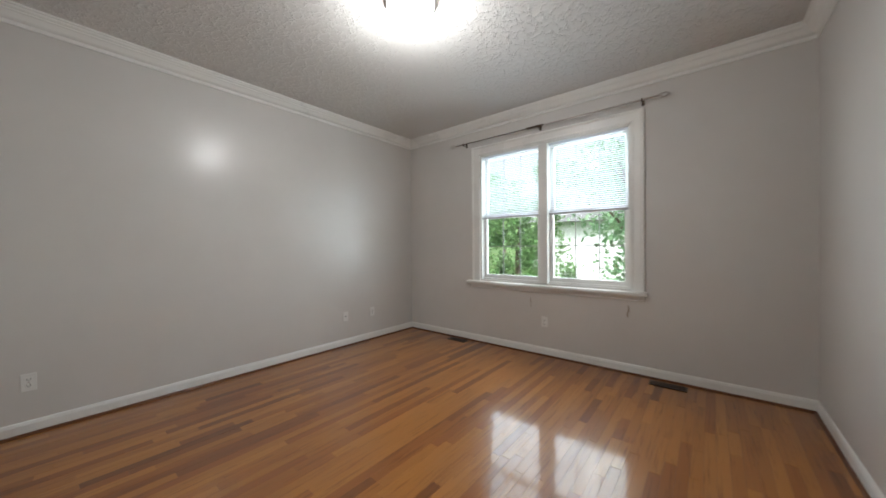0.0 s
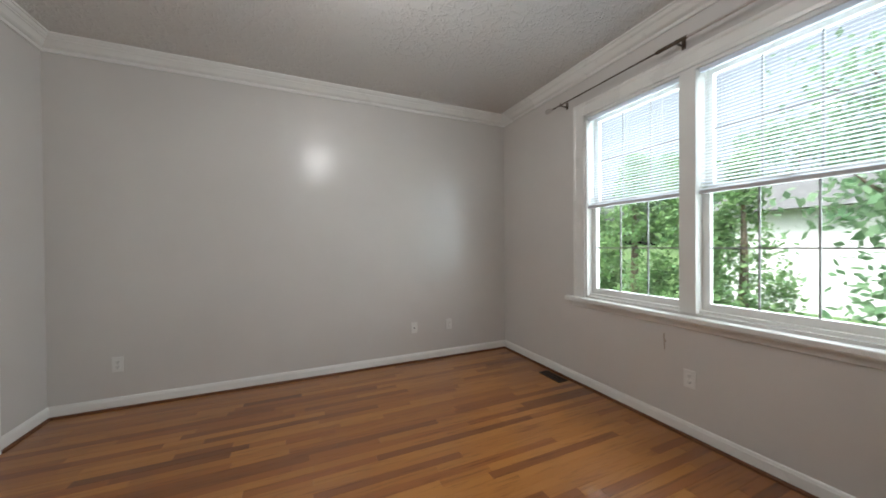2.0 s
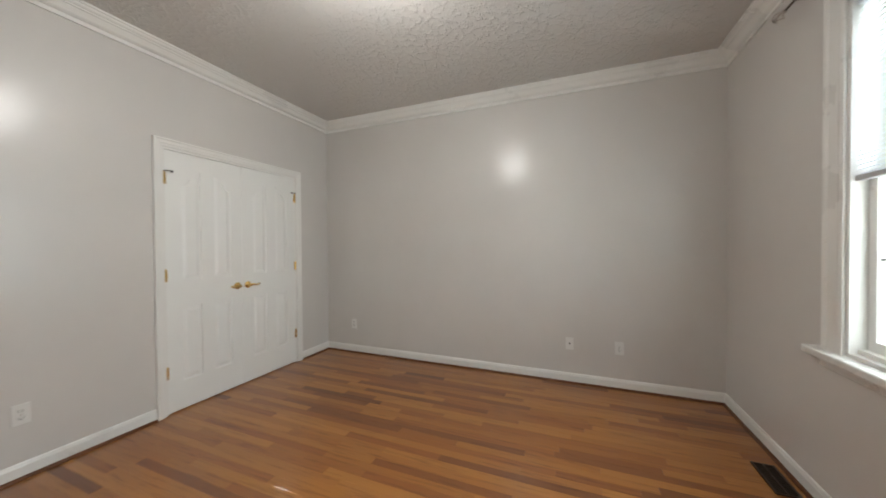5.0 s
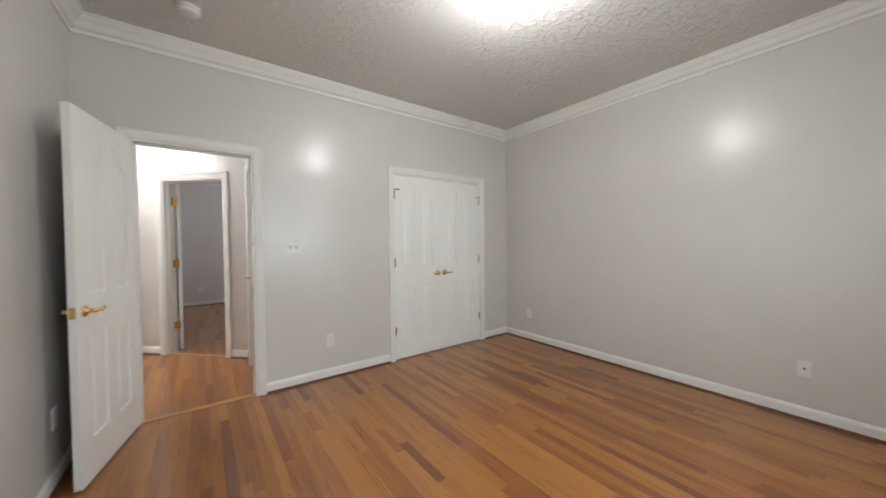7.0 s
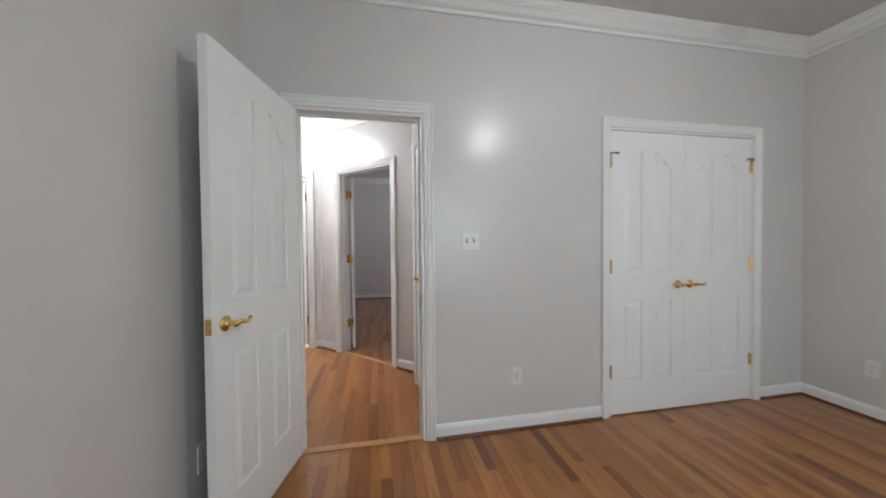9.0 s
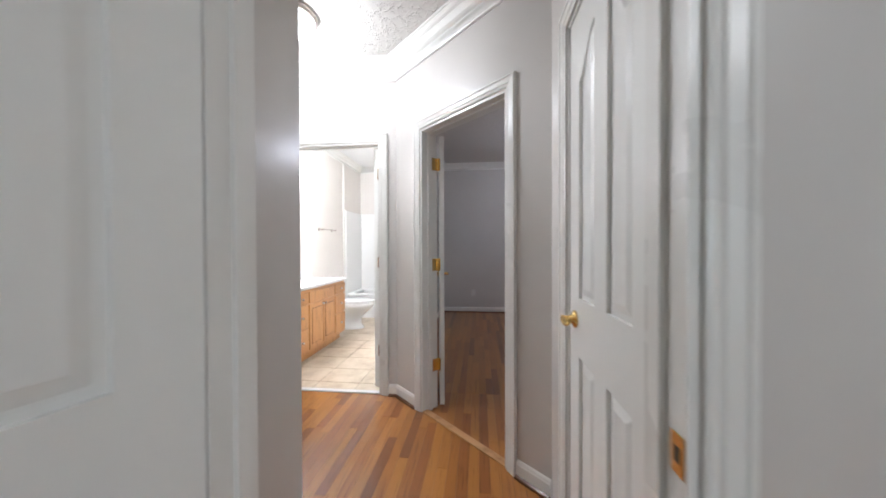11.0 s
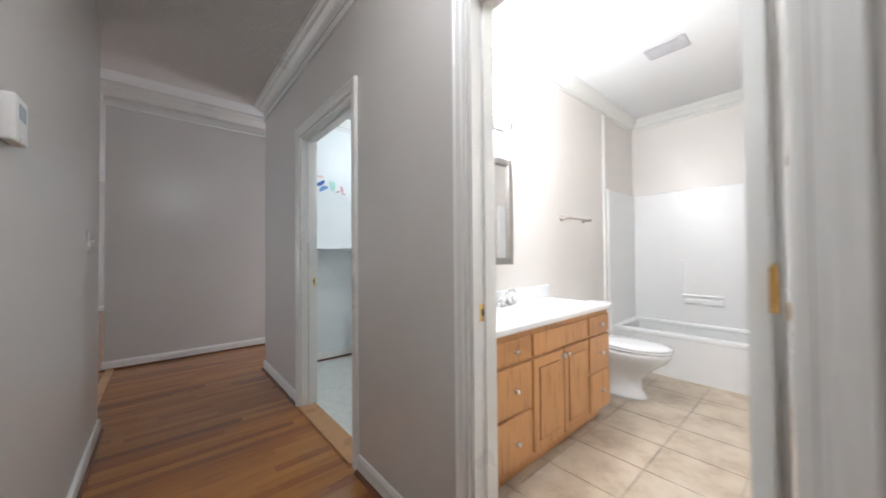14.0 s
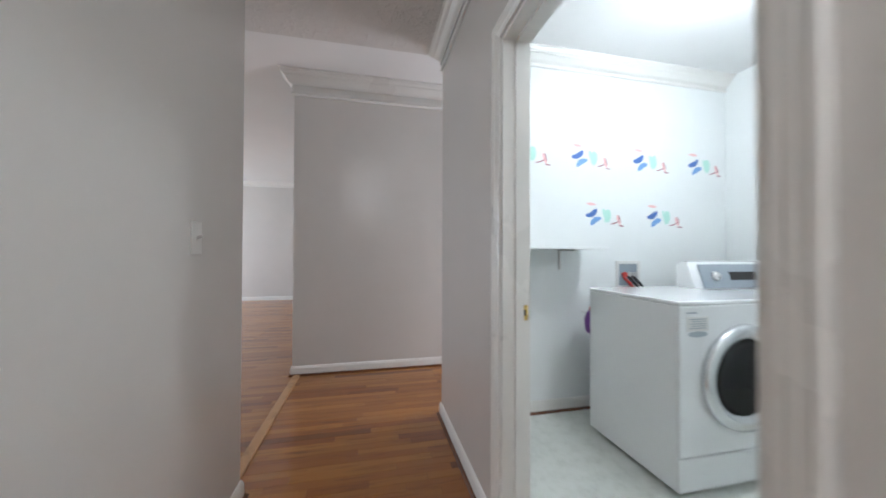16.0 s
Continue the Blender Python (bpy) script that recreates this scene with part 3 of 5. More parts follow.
slab("ceiling_bedroom", XW - 0.1, YS - 0.05, XE + 0.1, YN + 0.1, HB, HB + 0.12, M["ceiling"], "stomped plaster ceiling")
slab("ceiling_hall", -0.95, YHB - 0.0, 4.75, YS - 0.05, HH, HH + 0.1, M["ceiling"], "stomped plaster hall ceiling")
slab("ceiling_closet", XW - 0.1, -1.35, -0.97, YS - 0.06, HH, HH + 0.1, M["ceiling_plain"], "plain closet ceiling")
slab("ceiling_bedroom_two", -2.82, -6.12, 0.90, YHB - 0.001, HH, HH + 0.1, M["ceiling"], "stomped plaster ceiling")
slab("ceiling_bedroom_two_north", -2.82, YHB, -0.96, -1.36, HH, HH + 0.1, M["ceiling"], "stomped plaster ceiling")
slab("ceiling_bath", 0.905, -6.15, 2.49, YHB - 0.001, HH, HH + 0.1, M["ceiling_plain"], "smooth white bathroom ceiling")
slab("ceiling_laundry", 2.495, -5.2, XL, YHB - 0.001, HH, HH + 0.1, M["ceiling_plain"], "smooth white laundry ceiling")
slab("ceiling_living", 4.75, -5.42, 11.3, 4.3, HF, HF + 0.1, M["ceiling_plain"], "smooth ceiling of foyer and living room")
slab("ceiling_foyer_edge", 4.52, -5.42, 4.751, -2.816, HF, HF + 0.1, M["ceiling_plain"], "smooth foyer ceiling")
slab("ceiling_living_edge", 4.0, YHN + T, 4.751, 4.3, HF, HF + 0.1, M["ceiling_plain"], "smooth living room ceiling")
tagged(bm_obj("ceiling_step", boxes((4.73, -2.9, HH + 0.05, 4.75, YHN + 0.1, HF + 0.05)), M["ceiling_plain"]), "short riser where the ceiling steps up", "ceiling", kind="structure")

# mouldings
CROWN = [(0, 2.635), (0.013, 2.635), (0.013, 2.650), (0.005, 2.653), (0.005, 2.663), (0.018, 2.668), (0.030, 2.676), (0.040, 2.690), (0.052, 2.706), (0.060, 2.709), (0.060, 2.716), (0.066, 2.718), (0.074, 2.726), (0.078, 2.736), (0.088, 2.738), (0.088, 2.75), (0, 2.75)]


def crown_at(top, drop=0.0):
    return [(o, z - 2.75 + top) for o, z in CROWN]


def crown_wide(top):
    p = [(0, top - 0.165), (0.014, top - 0.165), (0.018, top - 0.155), (0.012, top - 0.148), (0.008, top - 0.14), (0.008, top - 0.105)]
    return p + [(o + 0.004, z - 2.75 + top) for o, z in CROWN[1:-1]] + [(0, top)]


def crown(name, path, prof, label, closed=False):
    return tagged(bm_obj(name, sweep(path, prof, closed), M["trim"]), label, "crown moulding", kind="structure")


crown("trim_crown_bedroom", [(XW, YS), (XE, YS), (XE, YN), (XW, YN)], crown_at(HB), "white crown moulding", True)
crown("trim_crown_hall", [(D[0], YS - T), D, C, (XL + 0.001, YH), (XL, -3.2)], crown_wide(HH), "white two-part crown moulding")
crown("trim_crown_foyer", [(XF, -5.3), (XF, -1.40), (XF + 0.12, -1.40)], [(o * 1.35, HF - (HF - z) * 1.3) for o, z in crown_wide(HF)], "white two-part crown moulding")
crown("trim_crown_living", [(11.1, -1.54), (11.1, 4.1)], crown_at(HF), "white crown moulding")
crown("trim_crown_bedroom_two", [(-2.7, -1.8), (-2.7, -6.0), (0.875, -6.0), (0.875, -3.0)], crown_at(HH), "white crown moulding")
crown("trim_crown_bath", [(0.945, -6.07), (2.42, -6.07), (2.42, YHB)], crown_at(HH), "white crown moulding")
crown("trim_crown_laundry", [(XL - T - 0.004, -5.1), (XL - T - 0.004, YHB)], crown_at(HH), "white crown moulding")

BASE = [(0, 0), (0.014, 0), (0.014, 0.070), (0.011, 0.078), (0.009, 0.086), (0.004, 0.092), (0, 0.092)]
SHOE = [(0.014, 0.0), (0.030, 0.0), (0.029, 0.007), (0.025, 0.013), (0.019, 0.017), (0.014, 0.018)]


def base(*path, shoe=True):
    tagged(bm_obj("baseboard", sweep(path, BASE), M["trim"]), "white painted baseboard", "baseboard", kind="structure")
    if shoe:
        tagged(bm_obj("shoe_moulding", sweep(path, SHOE), M["shoe"]), "dark stained wooden shoe moulding", "trim", kind="structure")


c = 0.066
base((XE, YS + 0.001), (XE, YN), (XW, YN), (XW, YS), (CLO[0] - c, YS))
base((CLO[1] + c, YS), (ENT[0] - c, YS))
u = (Vector(D) - Vector(C)).normalized()
pc = lambda s: (C[0] + u.x * s, C[1] + u.y * s)
base(D, pc(S1 + c))
base(pc(S0 - c), C, (BA[0] - c, YH))
base((BA[1] + c, YH), (LA[0] - c, YH))
base((LA[1] + c, YH), (XL, YH), (XL, -3.4))
base((4.05, YHN + T), (4.05, YHN), B, A, (A[0], YS - T))
base((XF, -5.3), (XF, -1.40), (XF + 0.12, -1.40))
base((11.1, -1.54), (11.1, 4.1), shoe=False)
base((-2.7, -1.8), (-2.7, -6.0), (0.875, -6.0), (0.875, -3.0))
base((XL - T - 0.004, -5.1), (XL - T - 0.004, YHB))

# door frames
door_frame("door_frame_closet", (XE, YS), (XW, YS), XE - CLO[1], XE - CLO[0], 2.04, T, "white moulded trim round the closet doors")
door_frame("door_frame_entry", (XE, YS), (XW, YS), XE - ENT[1], XE - ENT[0], 2.04, T, "white moulded trim round the entry opening")
door_frame("door_frame_bath", (XL, YH), (C[0], YH), XL - BA[1], XL - BA[0], 2.04, T, "white moulded trim round the bathroom opening")
door_frame("door_frame_laundry", (XL, YH), (C[0], YH), XL - LA[1], XL - LA[0], 2.04, T, "white moulded trim round the laundry opening")
fb2 = door_frame("door_frame_bedroom_two", C, D, S0, S1, 2.04, TD, "white moulded trim round an angled opening", both=False)
door_frame("door_frame_hall_closet", D, (D[0], YS - T), HC[0] - D[1], HC[1] - D[1], 2.04, T, "white moulded trim round a closet door")

# thresholds
def strip(name, m, w, d, mat, label, h=0.008):
    ob = bm_obj(name, boxes((0, 0, 0.001, w, d, h), bevel=0.002), mat)
    ob.matrix_world = m
    return tagged(ob, label, "threshold", kind="structure")


strip("threshold_entry", pose(ENT[0], YS - 0.055, 0), ENT[1] - ENT[0], 0.05, M["threshold"], "flat oak strip across the entry")
strip("threshold_bath", pose(BA[0], YH - 0.046, 0), BA[1] - BA[0], 0.045, M["marble"], "white marble threshold", 0.012)
strip("threshold_laundry", pose(LA[0], YHB + 0.01, 0), LA[1] - LA[0], T + 0.01, M["threshold"], "light oak threshold", 0.014)
strip("threshold_bedroom_two", wall_frame(C, D) @ pose(S0, 0.0, 0), S1 - S0, 0.05, M["threshold"], "light oak strip in the doorway")
strip("threshold_living", pose(4.08, -1.475, 0), XF - 4.08, 0.06, M["threshold"], "oak reducer strip at the living room", 0.014)

# ---- doors ----
def door(name, m, w, h, label, handle=None, hinges=True, dummy=False):
    ob = thing(name, m, label, "door", kind="structure")
    leaf_parts(ob, w, h)
    if handle:
        lever(ob, w - 0.065, 0.94, 0.0, -1, -1)
        lever(ob, w - 0.065, 0.94, 0.035, 1, -1)
        part("latch_plate", boxes((w - 0.0005, 0.005, 0.91, w + 0.0015, 0.03, 0.97)), M["brass"], ob)
    if hinges:
        for z in (0.32, 1.065, 1.808):
            hinge(ob, -0.004, -0.006 if hinges != "back" else 0.041, z)
    return ob


# entry door, hinged on the east jamb, folded back into the bedroom
e = door("door_entry", Matrix.Translation((ENT[1] - 0.012, YS + 0.006, 0.0)) @ Matrix.Rotation(radians(77.8), 4, "Z") @ Matrix.Translation((0, -0.035, 0)), 0.685, 2.022, "white four-panel door standing open against the wall", True, False)
# closet pair, shut
wc = (CLO[1] - CLO[0]) / 2 - 0.016
for m in (Matrix.Translation((CLO[1] - 0.0145, YS - 0.004, 0)) @ Matrix.Rotation(math.pi, 4, "Z"),
          Matrix.Translation((CLO[0] + 0.0145, YS - 0.004, 0)) @ Matrix.Rotation(math.pi, 4, "Z") @ Matrix.Diagonal((-1, 1, 1, 1))):
    d = door("door_closet", m, wc, 2.022, "white arched-panel closet door, shut", False)
    lever(d, wc - 0.05, 0.925, 0.0, -1, -1)
    pin_stop(d, -0.004, -0.006, 1.808)
# hall closet, shut
hcd = door("door_hall_closet", Matrix.Translation((D[0] - 0.004, HC[1] - 0.0145, 0)) @ Matrix.Rotation(radians(-90), 4, "Z") @ Matrix.Translation((0, -0.035, 0)), HC[1] - HC[0] - 0.032, 2.022, "white four-panel hall closet door, shut", True, "back")
# second bedroom, open inwards past square
door("door_bedroom_two", wall_frame(C, D) @ pose(S0 + 0.018, TD + 0.006, 0, 0, 0, 142) @ pose(0.012, -0.048, 0), 0.745, 2.022, "white four-panel door standing wide open", True, False)
for z in (0.32, 1.065, 1.808):
    bm = boxes((S0 + 0.0145, TD - 0.045, z - 0.045, S0 + 0.0165, TD + 0.004, z + 0.045))
    lathe([(0.001, -0.046), (0.0065, -0.046), (0.0065, 0.046), (0.001, 0.046)], 10, bm=bm, mat=Matrix.Translation((S0 + 0.020, TD + 0.006, z)))
    hb = part("hinge", bm, M["brass"], fb2, "polished brass butt hinge")
    part("hinge_leaf", boxes((S0 + 0.020, TD + 0.010, z - 0.045, S0 + 0.040, TD + 0.013, z + 0.045)), M["brass"], hb)
# bathroom and laundry doors, folded back
door("door_bath", pose(BA[0] + 0.055, YHB - 0.01, 0, 0, 0, -89), 0.735, 2.022, "white four-panel door folded back inside", True)
door("door_laundry", pose(LA[0] + 0.022, YHB - 0.01, 0, 0, 0, -93), 0.83, 2.022, "white four-panel door folded back inside", True)
for nm, x, y, z, nx in (("strike_plate", BA[1] - 0.0145, YH - 0.045, 0.94, -1), ("strike_plate", LA[1] - 0.0145, YH - 0.09, 0.94, -1), ("strike_plate", ENT[0] + 0.0145, YS - 0.018, 0.905, 1)):
    s = thing(nm, on_wall(x, y, z, nx, 0), "small brass strike plate on the jamb", "strike plate", "strike plates")
    part("plate", boxes((-0.016, 0, -0.03, 0.016, 0.0018, 0.03), bevel=0.0006), M["brass"], s)
    part("latch_hole", boxes((-0.007, 0.0015, -0.012, 0.007, 0.0022, 0.012)), M["dark"], s)
for z in (0.32, 1.065, 1.808):
    s = thing("hinge_plate", on_wall(BA[0] + 0.0145, YH - 0.085, z, 1, 0), "brass hinge on the jamb", "hinge", "bathroom door hinges")
    part("leaf", boxes((-0.018, 0, -0.045, 0.018, 0.0018, 0.045)), M["brass"], s)
    part("knuckle", lathe([(0.001, -0.045), (0.006, -0.045), (0.006, 0.045), (0.001, 0.045)], 10, mat=Matrix.Translation((0.02, 0.006, 0))), M["brass"], s)

# ---- window ----
win = thing("window_1", pose(0, 0, 0), "white double-hung twin window with grilles", "window", kind="structure")
x0, x1, z0, z1 = WIN
MUL = (-1.176, -1.078)
part("jamb_lining", boxes((x0, YN, z0, x0 + 0.02, YN + 0.15, z1), (x1 - 0.02, YN, z0, x1, YN + 0.15, z1), (x0, YN, z1 - 0.02, x1, YN + 0.15, z1), (x0, YN + 0.03, z0, x1, YN + 0.15, z0 + 0.02)), M["trim"], win)
part("mullion", boxes((MUL[0], YN - 0.012, z0, MUL[1], YN + 0.15, z1 - 0.02), bevel=0.004), M["trim"], win)
WCAS = [(0.0, 0.0), (0.0, 0.012), (0.02, 0.015), (0.03, 0.013), (0.085, 0.017), (0.095, 0.024), (0.110, 0.024), (0.115, 0.018), (0.115, 0.0)]
bm = casing_bm(x0, x1, z1, YN - 0.0005, -1, WCAS)
for v in bm.verts:
    if v.co.z < 0.01:
        v.co.z = 0.782
part("casing", bm, M["trim"], win)
part("sill", boxes((-2.137, YN - 0.062, 0.745, -0.137, YN + 0.05, 0.782), bevel=0.008), M["trim"], win)
part("apron", boxes((-2.085, YN - 0.018, 0.698, -0.165, YN, 0.745), (-2.085, YN - 0.026, 0.725, -0.165, YN, 0.745), bevel=0.004), M["trim"], win)


def sash(xa, xb, za, zb, y):
    s = part("sash", boxes((xa, y, za, xa + 0.042, y + 0.032, zb), (xb - 0.042, y, za, xb, y + 0.032, zb), (xa + 0.042, y, za, xb - 0.042, y + 0.032, za + 0.05), (xa + 0.042, y, zb - 0.035, xb - 0.042, y + 0.032, zb)), M["trim"], win)
    xi, xj, zi, zj = xa + 0.042, xb - 0.042, za + 0.05, zb - 0.035
    pn = part("pane", boxes((xi, y + 0.014, zi, xj, y + 0.018, zj)), M["glass"], s)
    pn.visible_shadow = False
    for k in (1, 2):
        xm = xi + (xj - xi) * k / 3
        part("muntin", boxes((xm - 0.0045, y + 0.011, zi, xm + 0.0045, y + 0.021, zj)), M["grille"], s)
    zm = (zi + zj) / 2
    part("muntin", boxes((xi, y + 0.012, zm - 0.0045, xj, y + 0.020, zm + 0.0045)), M["grille"], s)


for xa, xb in ((x0 + 0.02, MUL[0]), (MUL[1], x1 - 0.02)):
    sash(xa, xb, 0.815, 1.60, YN + 0.06)
    sash(xa, xb, 1.57, z1 - 0.02, YN + 0.094)
    part("sash_lock", boxes(((xa + xb) / 2 - 0.03, YN + 0.05, 1.60, (xa + xb) / 2 + 0.03, YN + 0.085, 1.615), bevel=0.004), M["trim"], win)

# blinds
for xa, xb in ((x0 + 0.004, MUL[0] - 0.004), (MUL[1] + 0.004, x1 - 0.004)):
    b = thing("mini_blind", pose((xa + xb) / 2, YN + 0.03, z1 - 0.02), "white mini blind lowered halfway in the window", "blind", "window blinds")
    w = (xb - xa) / 2 - 0.004
    part("head_rail", boxes((-w, -0.013, -0.028, w, 0.013, 0.0), bevel=0.002), M["slat"], b)
    part("bottom_rail", boxes((-w, -0.015, -0.785, w, 0.015, -0.762), bevel=0.003), M["rail"], b, "grey-white bottom rail")
    sm = bmesh.new()
    vs = [[sm.verts.new((sx * w, yy, zz)) for sx in (-1, 1)] for yy, zz in ((-0.0120, -0.0066), (-0.004, -0.0014), (0.004, 0.0024), (0.0120, 0.0052))]
    for p, q in zip(vs, vs[1:]):
        sm.faces.new((p[0], p[1], q[1], q[0]))
    first = part("slat", sm, M["slat"], b)
    n = 36
    first.location.z = -0.045
    for k in range(1, n):
        o = new("slat", first.data)
        o.parent = b
        o.location.z = -0.045 - k * 0.0203
        o.rotation_euler.x = radians(rnd.uniform(-3, 3))
    for sx in (-0.7, 0.0, 0.7):
        part("ladder_cord", boxes((sx * w - 0.0008, -0.0135, -0.77, sx * w + 0.0008, -0.0125, -0.02)), M["slat"], b)
    part("tilt_wand", tube([(-w + 0.05, -0.02, -0.03), (-w + 0.052, -0.022, -0.6)], 0.003, 6), M["glass"], b)

# curtain rod
rod = thing("curtain_rod", pose(-1.15, YN, 2.525), "bronze telescoping curtain rod with leaf finials", "curtain rod")
part("rod", tube([(-1.10, -0.075, 0), (0.05, -0.075, 0)], 0.006, 10), M["bronze"], rod)
part("sleeve", tube([(-0.02, -0.075, 0), (1.08, -0.075, 0.0)], 0.0085, 10), M["nickel"], rod)
for sx in (-1.0, 0.0, 0.98):
    part("bracket", boxes((sx - 0.012, -0.004, -0.03, sx + 0.012, 0, 0.03), (sx - 0.006, -0.08, -0.014, sx + 0.006, -0.002, -0.008), (sx - 0.006, -0.086, -0.014, sx + 0.006, -0.082, 0.012)), M["bronze"], rod)
part("cord_wrap", tube([(-0.13, -0.075, 0.0), (0.06, -0.075, 0.0)], 0.0125, 10), M["bronze"], rod)
for sx, x in ((-1, -1.10), (1, 1.08)):
    f = part("finial", lathe([(0.002, 0), (0.010, 0.004), (0.012, 0.012), (0.006, 0.02), (0.002, 0.022)], 14, "x", mat=Matrix.Translation((x, -0.075, 0)) @ Matrix.Diagonal((sx, 1, 1, 1))), M["nickel"], rod, "clear twisted finial", True)
    for k in range(4):
        a = k * math.pi / 2
        pts = [(x + sx * (0.02 + 0.09 * t), -0.075 + 0.024 * math.sin(math.pi * t) * math.cos(a + 2.2 * t), 0.024 * math.sin(math.pi * t) * math.sin(a + 2.2 * t)) for t in [i / 8 for i in range(9)]]
        part("wire", tube(pts, 0.0028, 6), M["nickel"], f)

# floor registers
for x, y in ((-2.24, 3.315), (0.02, 3.305)):
    v = thing("floor_register", pose(x, y, 0.002), "dark brown metal floor register by the wall", "vent", "floor registers")
    part("frame", boxes((-0.135, -0.055, 0, 0.135, -0.043, 0.006), (-0.135, 0.043, 0, 0.135, 0.055, 0.006), (-0.135, -0.043, 0, -0.122, 0.043, 0.006), (0.122, -0.043, 0, 0.135, 0.043, 0.006)), M["bronze"], v)
    part("well", boxes((-0.122, -0.043, 0.0, 0.122, 0.043, 0.0012)), M["dark"], v)
    s0 = part("slat", boxes((-0.003, -0.043, 0.001, 0.003, 0.043, 0.005)), M["bronze"], v)
    s0.location.x = -0.111
    for k in range(1, 14):
        o = new("slat", s0.data)
        o.parent = v
        o.location.x = -0.111 + k * 0.017
    part("divider", boxes((-0.122, -0.004, 0.001, 0.122, 0.004, 0.0056)), M["bronze"], v)

# wall plates
plate("outlet", on_wall(XW, -0.16, 0.345, 1, 0), "outlet", "white duplex outlet on the wall")
plate("cable_jack", on_wall(XW, 2.262, 0.365, 1, 0), "jack", "white wall plate with a cable jack", "jack")
plate("outlet", on_wall(XW, 2.671, 0.365, 1, 0), "outlet", "white duplex outlet on the wall")
plate("outlet", on_wall(-1.119, YN, 0.375, 0, -1), "outlet", "painted duplex outlet under the window")
plate("outlet", on_wall(-0.729, YS, 0.36, 0, 1), "outlet", "white duplex outlet between closet and entry")
plate("light_switch", on_wall(-0.416, YS, 1.26, 0, 1), "switch", "white double toggle switch beside the entry", "light switch", w=0.116)
plate("outlet", on_wall(XE, -0.06, 0.36, -1, 0), "outlet", "white duplex outlet behind the door")
n45 = Vector((B[1] - A[1], -(B[0] - A[0]))).normalized()
plate("light_switch", on_wall(0.975, A[1] + (B[1] - A[1]) * (0.975 - A[0]) / (B[0] - A[0]), 1.237, n45.x, n45.y), "switch", "white jumbo toggle switch on the angled wall", "light switch", w=0.085, h=0.133)
plate("light_switch", on_wall(3.62, YHN, 1.227, 0, -1), "switch", "white toggle switch on the hall wall", "light switch")
plate("outlet", on_wall(0.29, -6.0, 0.35, 0, 1), "outlet", "white outlet on a far bedroom wall")
plate("outlet", on_wall(-1.57, -6.0, 0.35, 0, 1), "outlet", "white outlet on a far bedroom wall")
th = thing("thermostat", on_wall(2.35, YHN, 1.505, 0, -1), "white plastic thermostat on the hall wall", "thermostat")
part("body", boxes((-0.05, 0, -0.062, 0.05, 0.03, 0.062), bevel=0.008), M["plastic"], th)
part("screen", boxes((-0.03, 0.029, 0.0, 0.03, 0.0308, 0.04)), M["grey_blue"], th)
part("slider", boxes((-0.02, 0.03, -0.066, 0.02, 0.036, -0.05), bevel=0.002), M["plastic"], th)

# residue under the window
for x, z, s in ((-1.28, 0.585, 1), (-0.30, 0.60, 2)):
    bm = bmesh.new()
    r = random.Random(s)
    for k in range(5):
        w, h = r.uniform(0.004, 0.009), r.uniform(0.012, 0.03)
        cx, cz = r.uniform(-0.006, 0.006), -0.045 + 0.02 * k
        vs = [bm.verts.new((cx + w * math.cos(a) * r.uniform(0.7, 1.2), -0.001, cz + h * math.sin(a) * r.uniform(0.7, 1.1))) for a in [i * math.pi / 4 for i in range(8)]]
        top = [bm.verts.new((v.co.x * 0.9, -0.0022 - 0.0002 * k, v.co.z)) for v in vs]
        bm.faces.new(top)
        for i in range(8):
            bm.faces.new((vs[i], vs[(i + 1) % 8], top[(i + 1) % 8], top[i]))
    ob = bm_obj("wall_mark", bm, M["residue"])
    ob.location = (x, YN, z)
    tagged(ob, "small brown scuff of old adhesive on the wall", "mark", "wall marks")

# ---- lamps ----
def dome(x, y, z, mat, label):
    ob = thing("ceiling_light", pose(x, y, z), label, "ceiling light", "ceiling lights")
    part("base", lathe([(0.001, 0), (0.165, 0), (0.17, -0.012), (0.165, -0.03), (0.150, -0.034), (0.001, -0.034)], 40), M["nickel"], ob, "brushed metal ring", True)
    g = part("shade", lathe([(0.150, -0.03), (0.146, -0.055), (0.12, -0.08), (0.08, -0.097), (0.04, -0.105), (0.002, -0.107)], 40), mat, ob, "frosted glass dome", True)
    g.visible_shadow = False
    part("finial", lathe([(0.001, -0.105), (0.010, -0.107), (0.008, -0.118), (0.001, -0.122)], 12), M["nickel"], ob)


dome(-1.17, 1.42, HB, M["lamp_glass"], "round frosted dome ceiling light, lit")
dome(1.38, -2.05, HH, M["lamp_glass"], "round frosted dome hall light, lit")
dome(-1.0, -4.2, HH, M["lamp_glass_dim"], "round frosted dome light in a dim bedroom")
dome(3.45, -3.9, HH, M["lamp_glass"], "round frosted dome laundry light, lit")
sd = thing("smoke_detector", pose(0.28, -0.05, HB), "round white smoke detector on the ceiling", "smoke detector")
part("base", lathe([(0.001, 0), (0.068, 0), (0.07, -0.008), (0.068, -0.014), (0.001, -0.014)], 32), M["plastic"], sd, "", True)
part("cap", lathe([(0.060, -0.014), (0.062, -0.026), (0.05, -0.036), (0.02, -0.04), (0.001, -0.04)], 32), M["plastic"], sd, "", True)


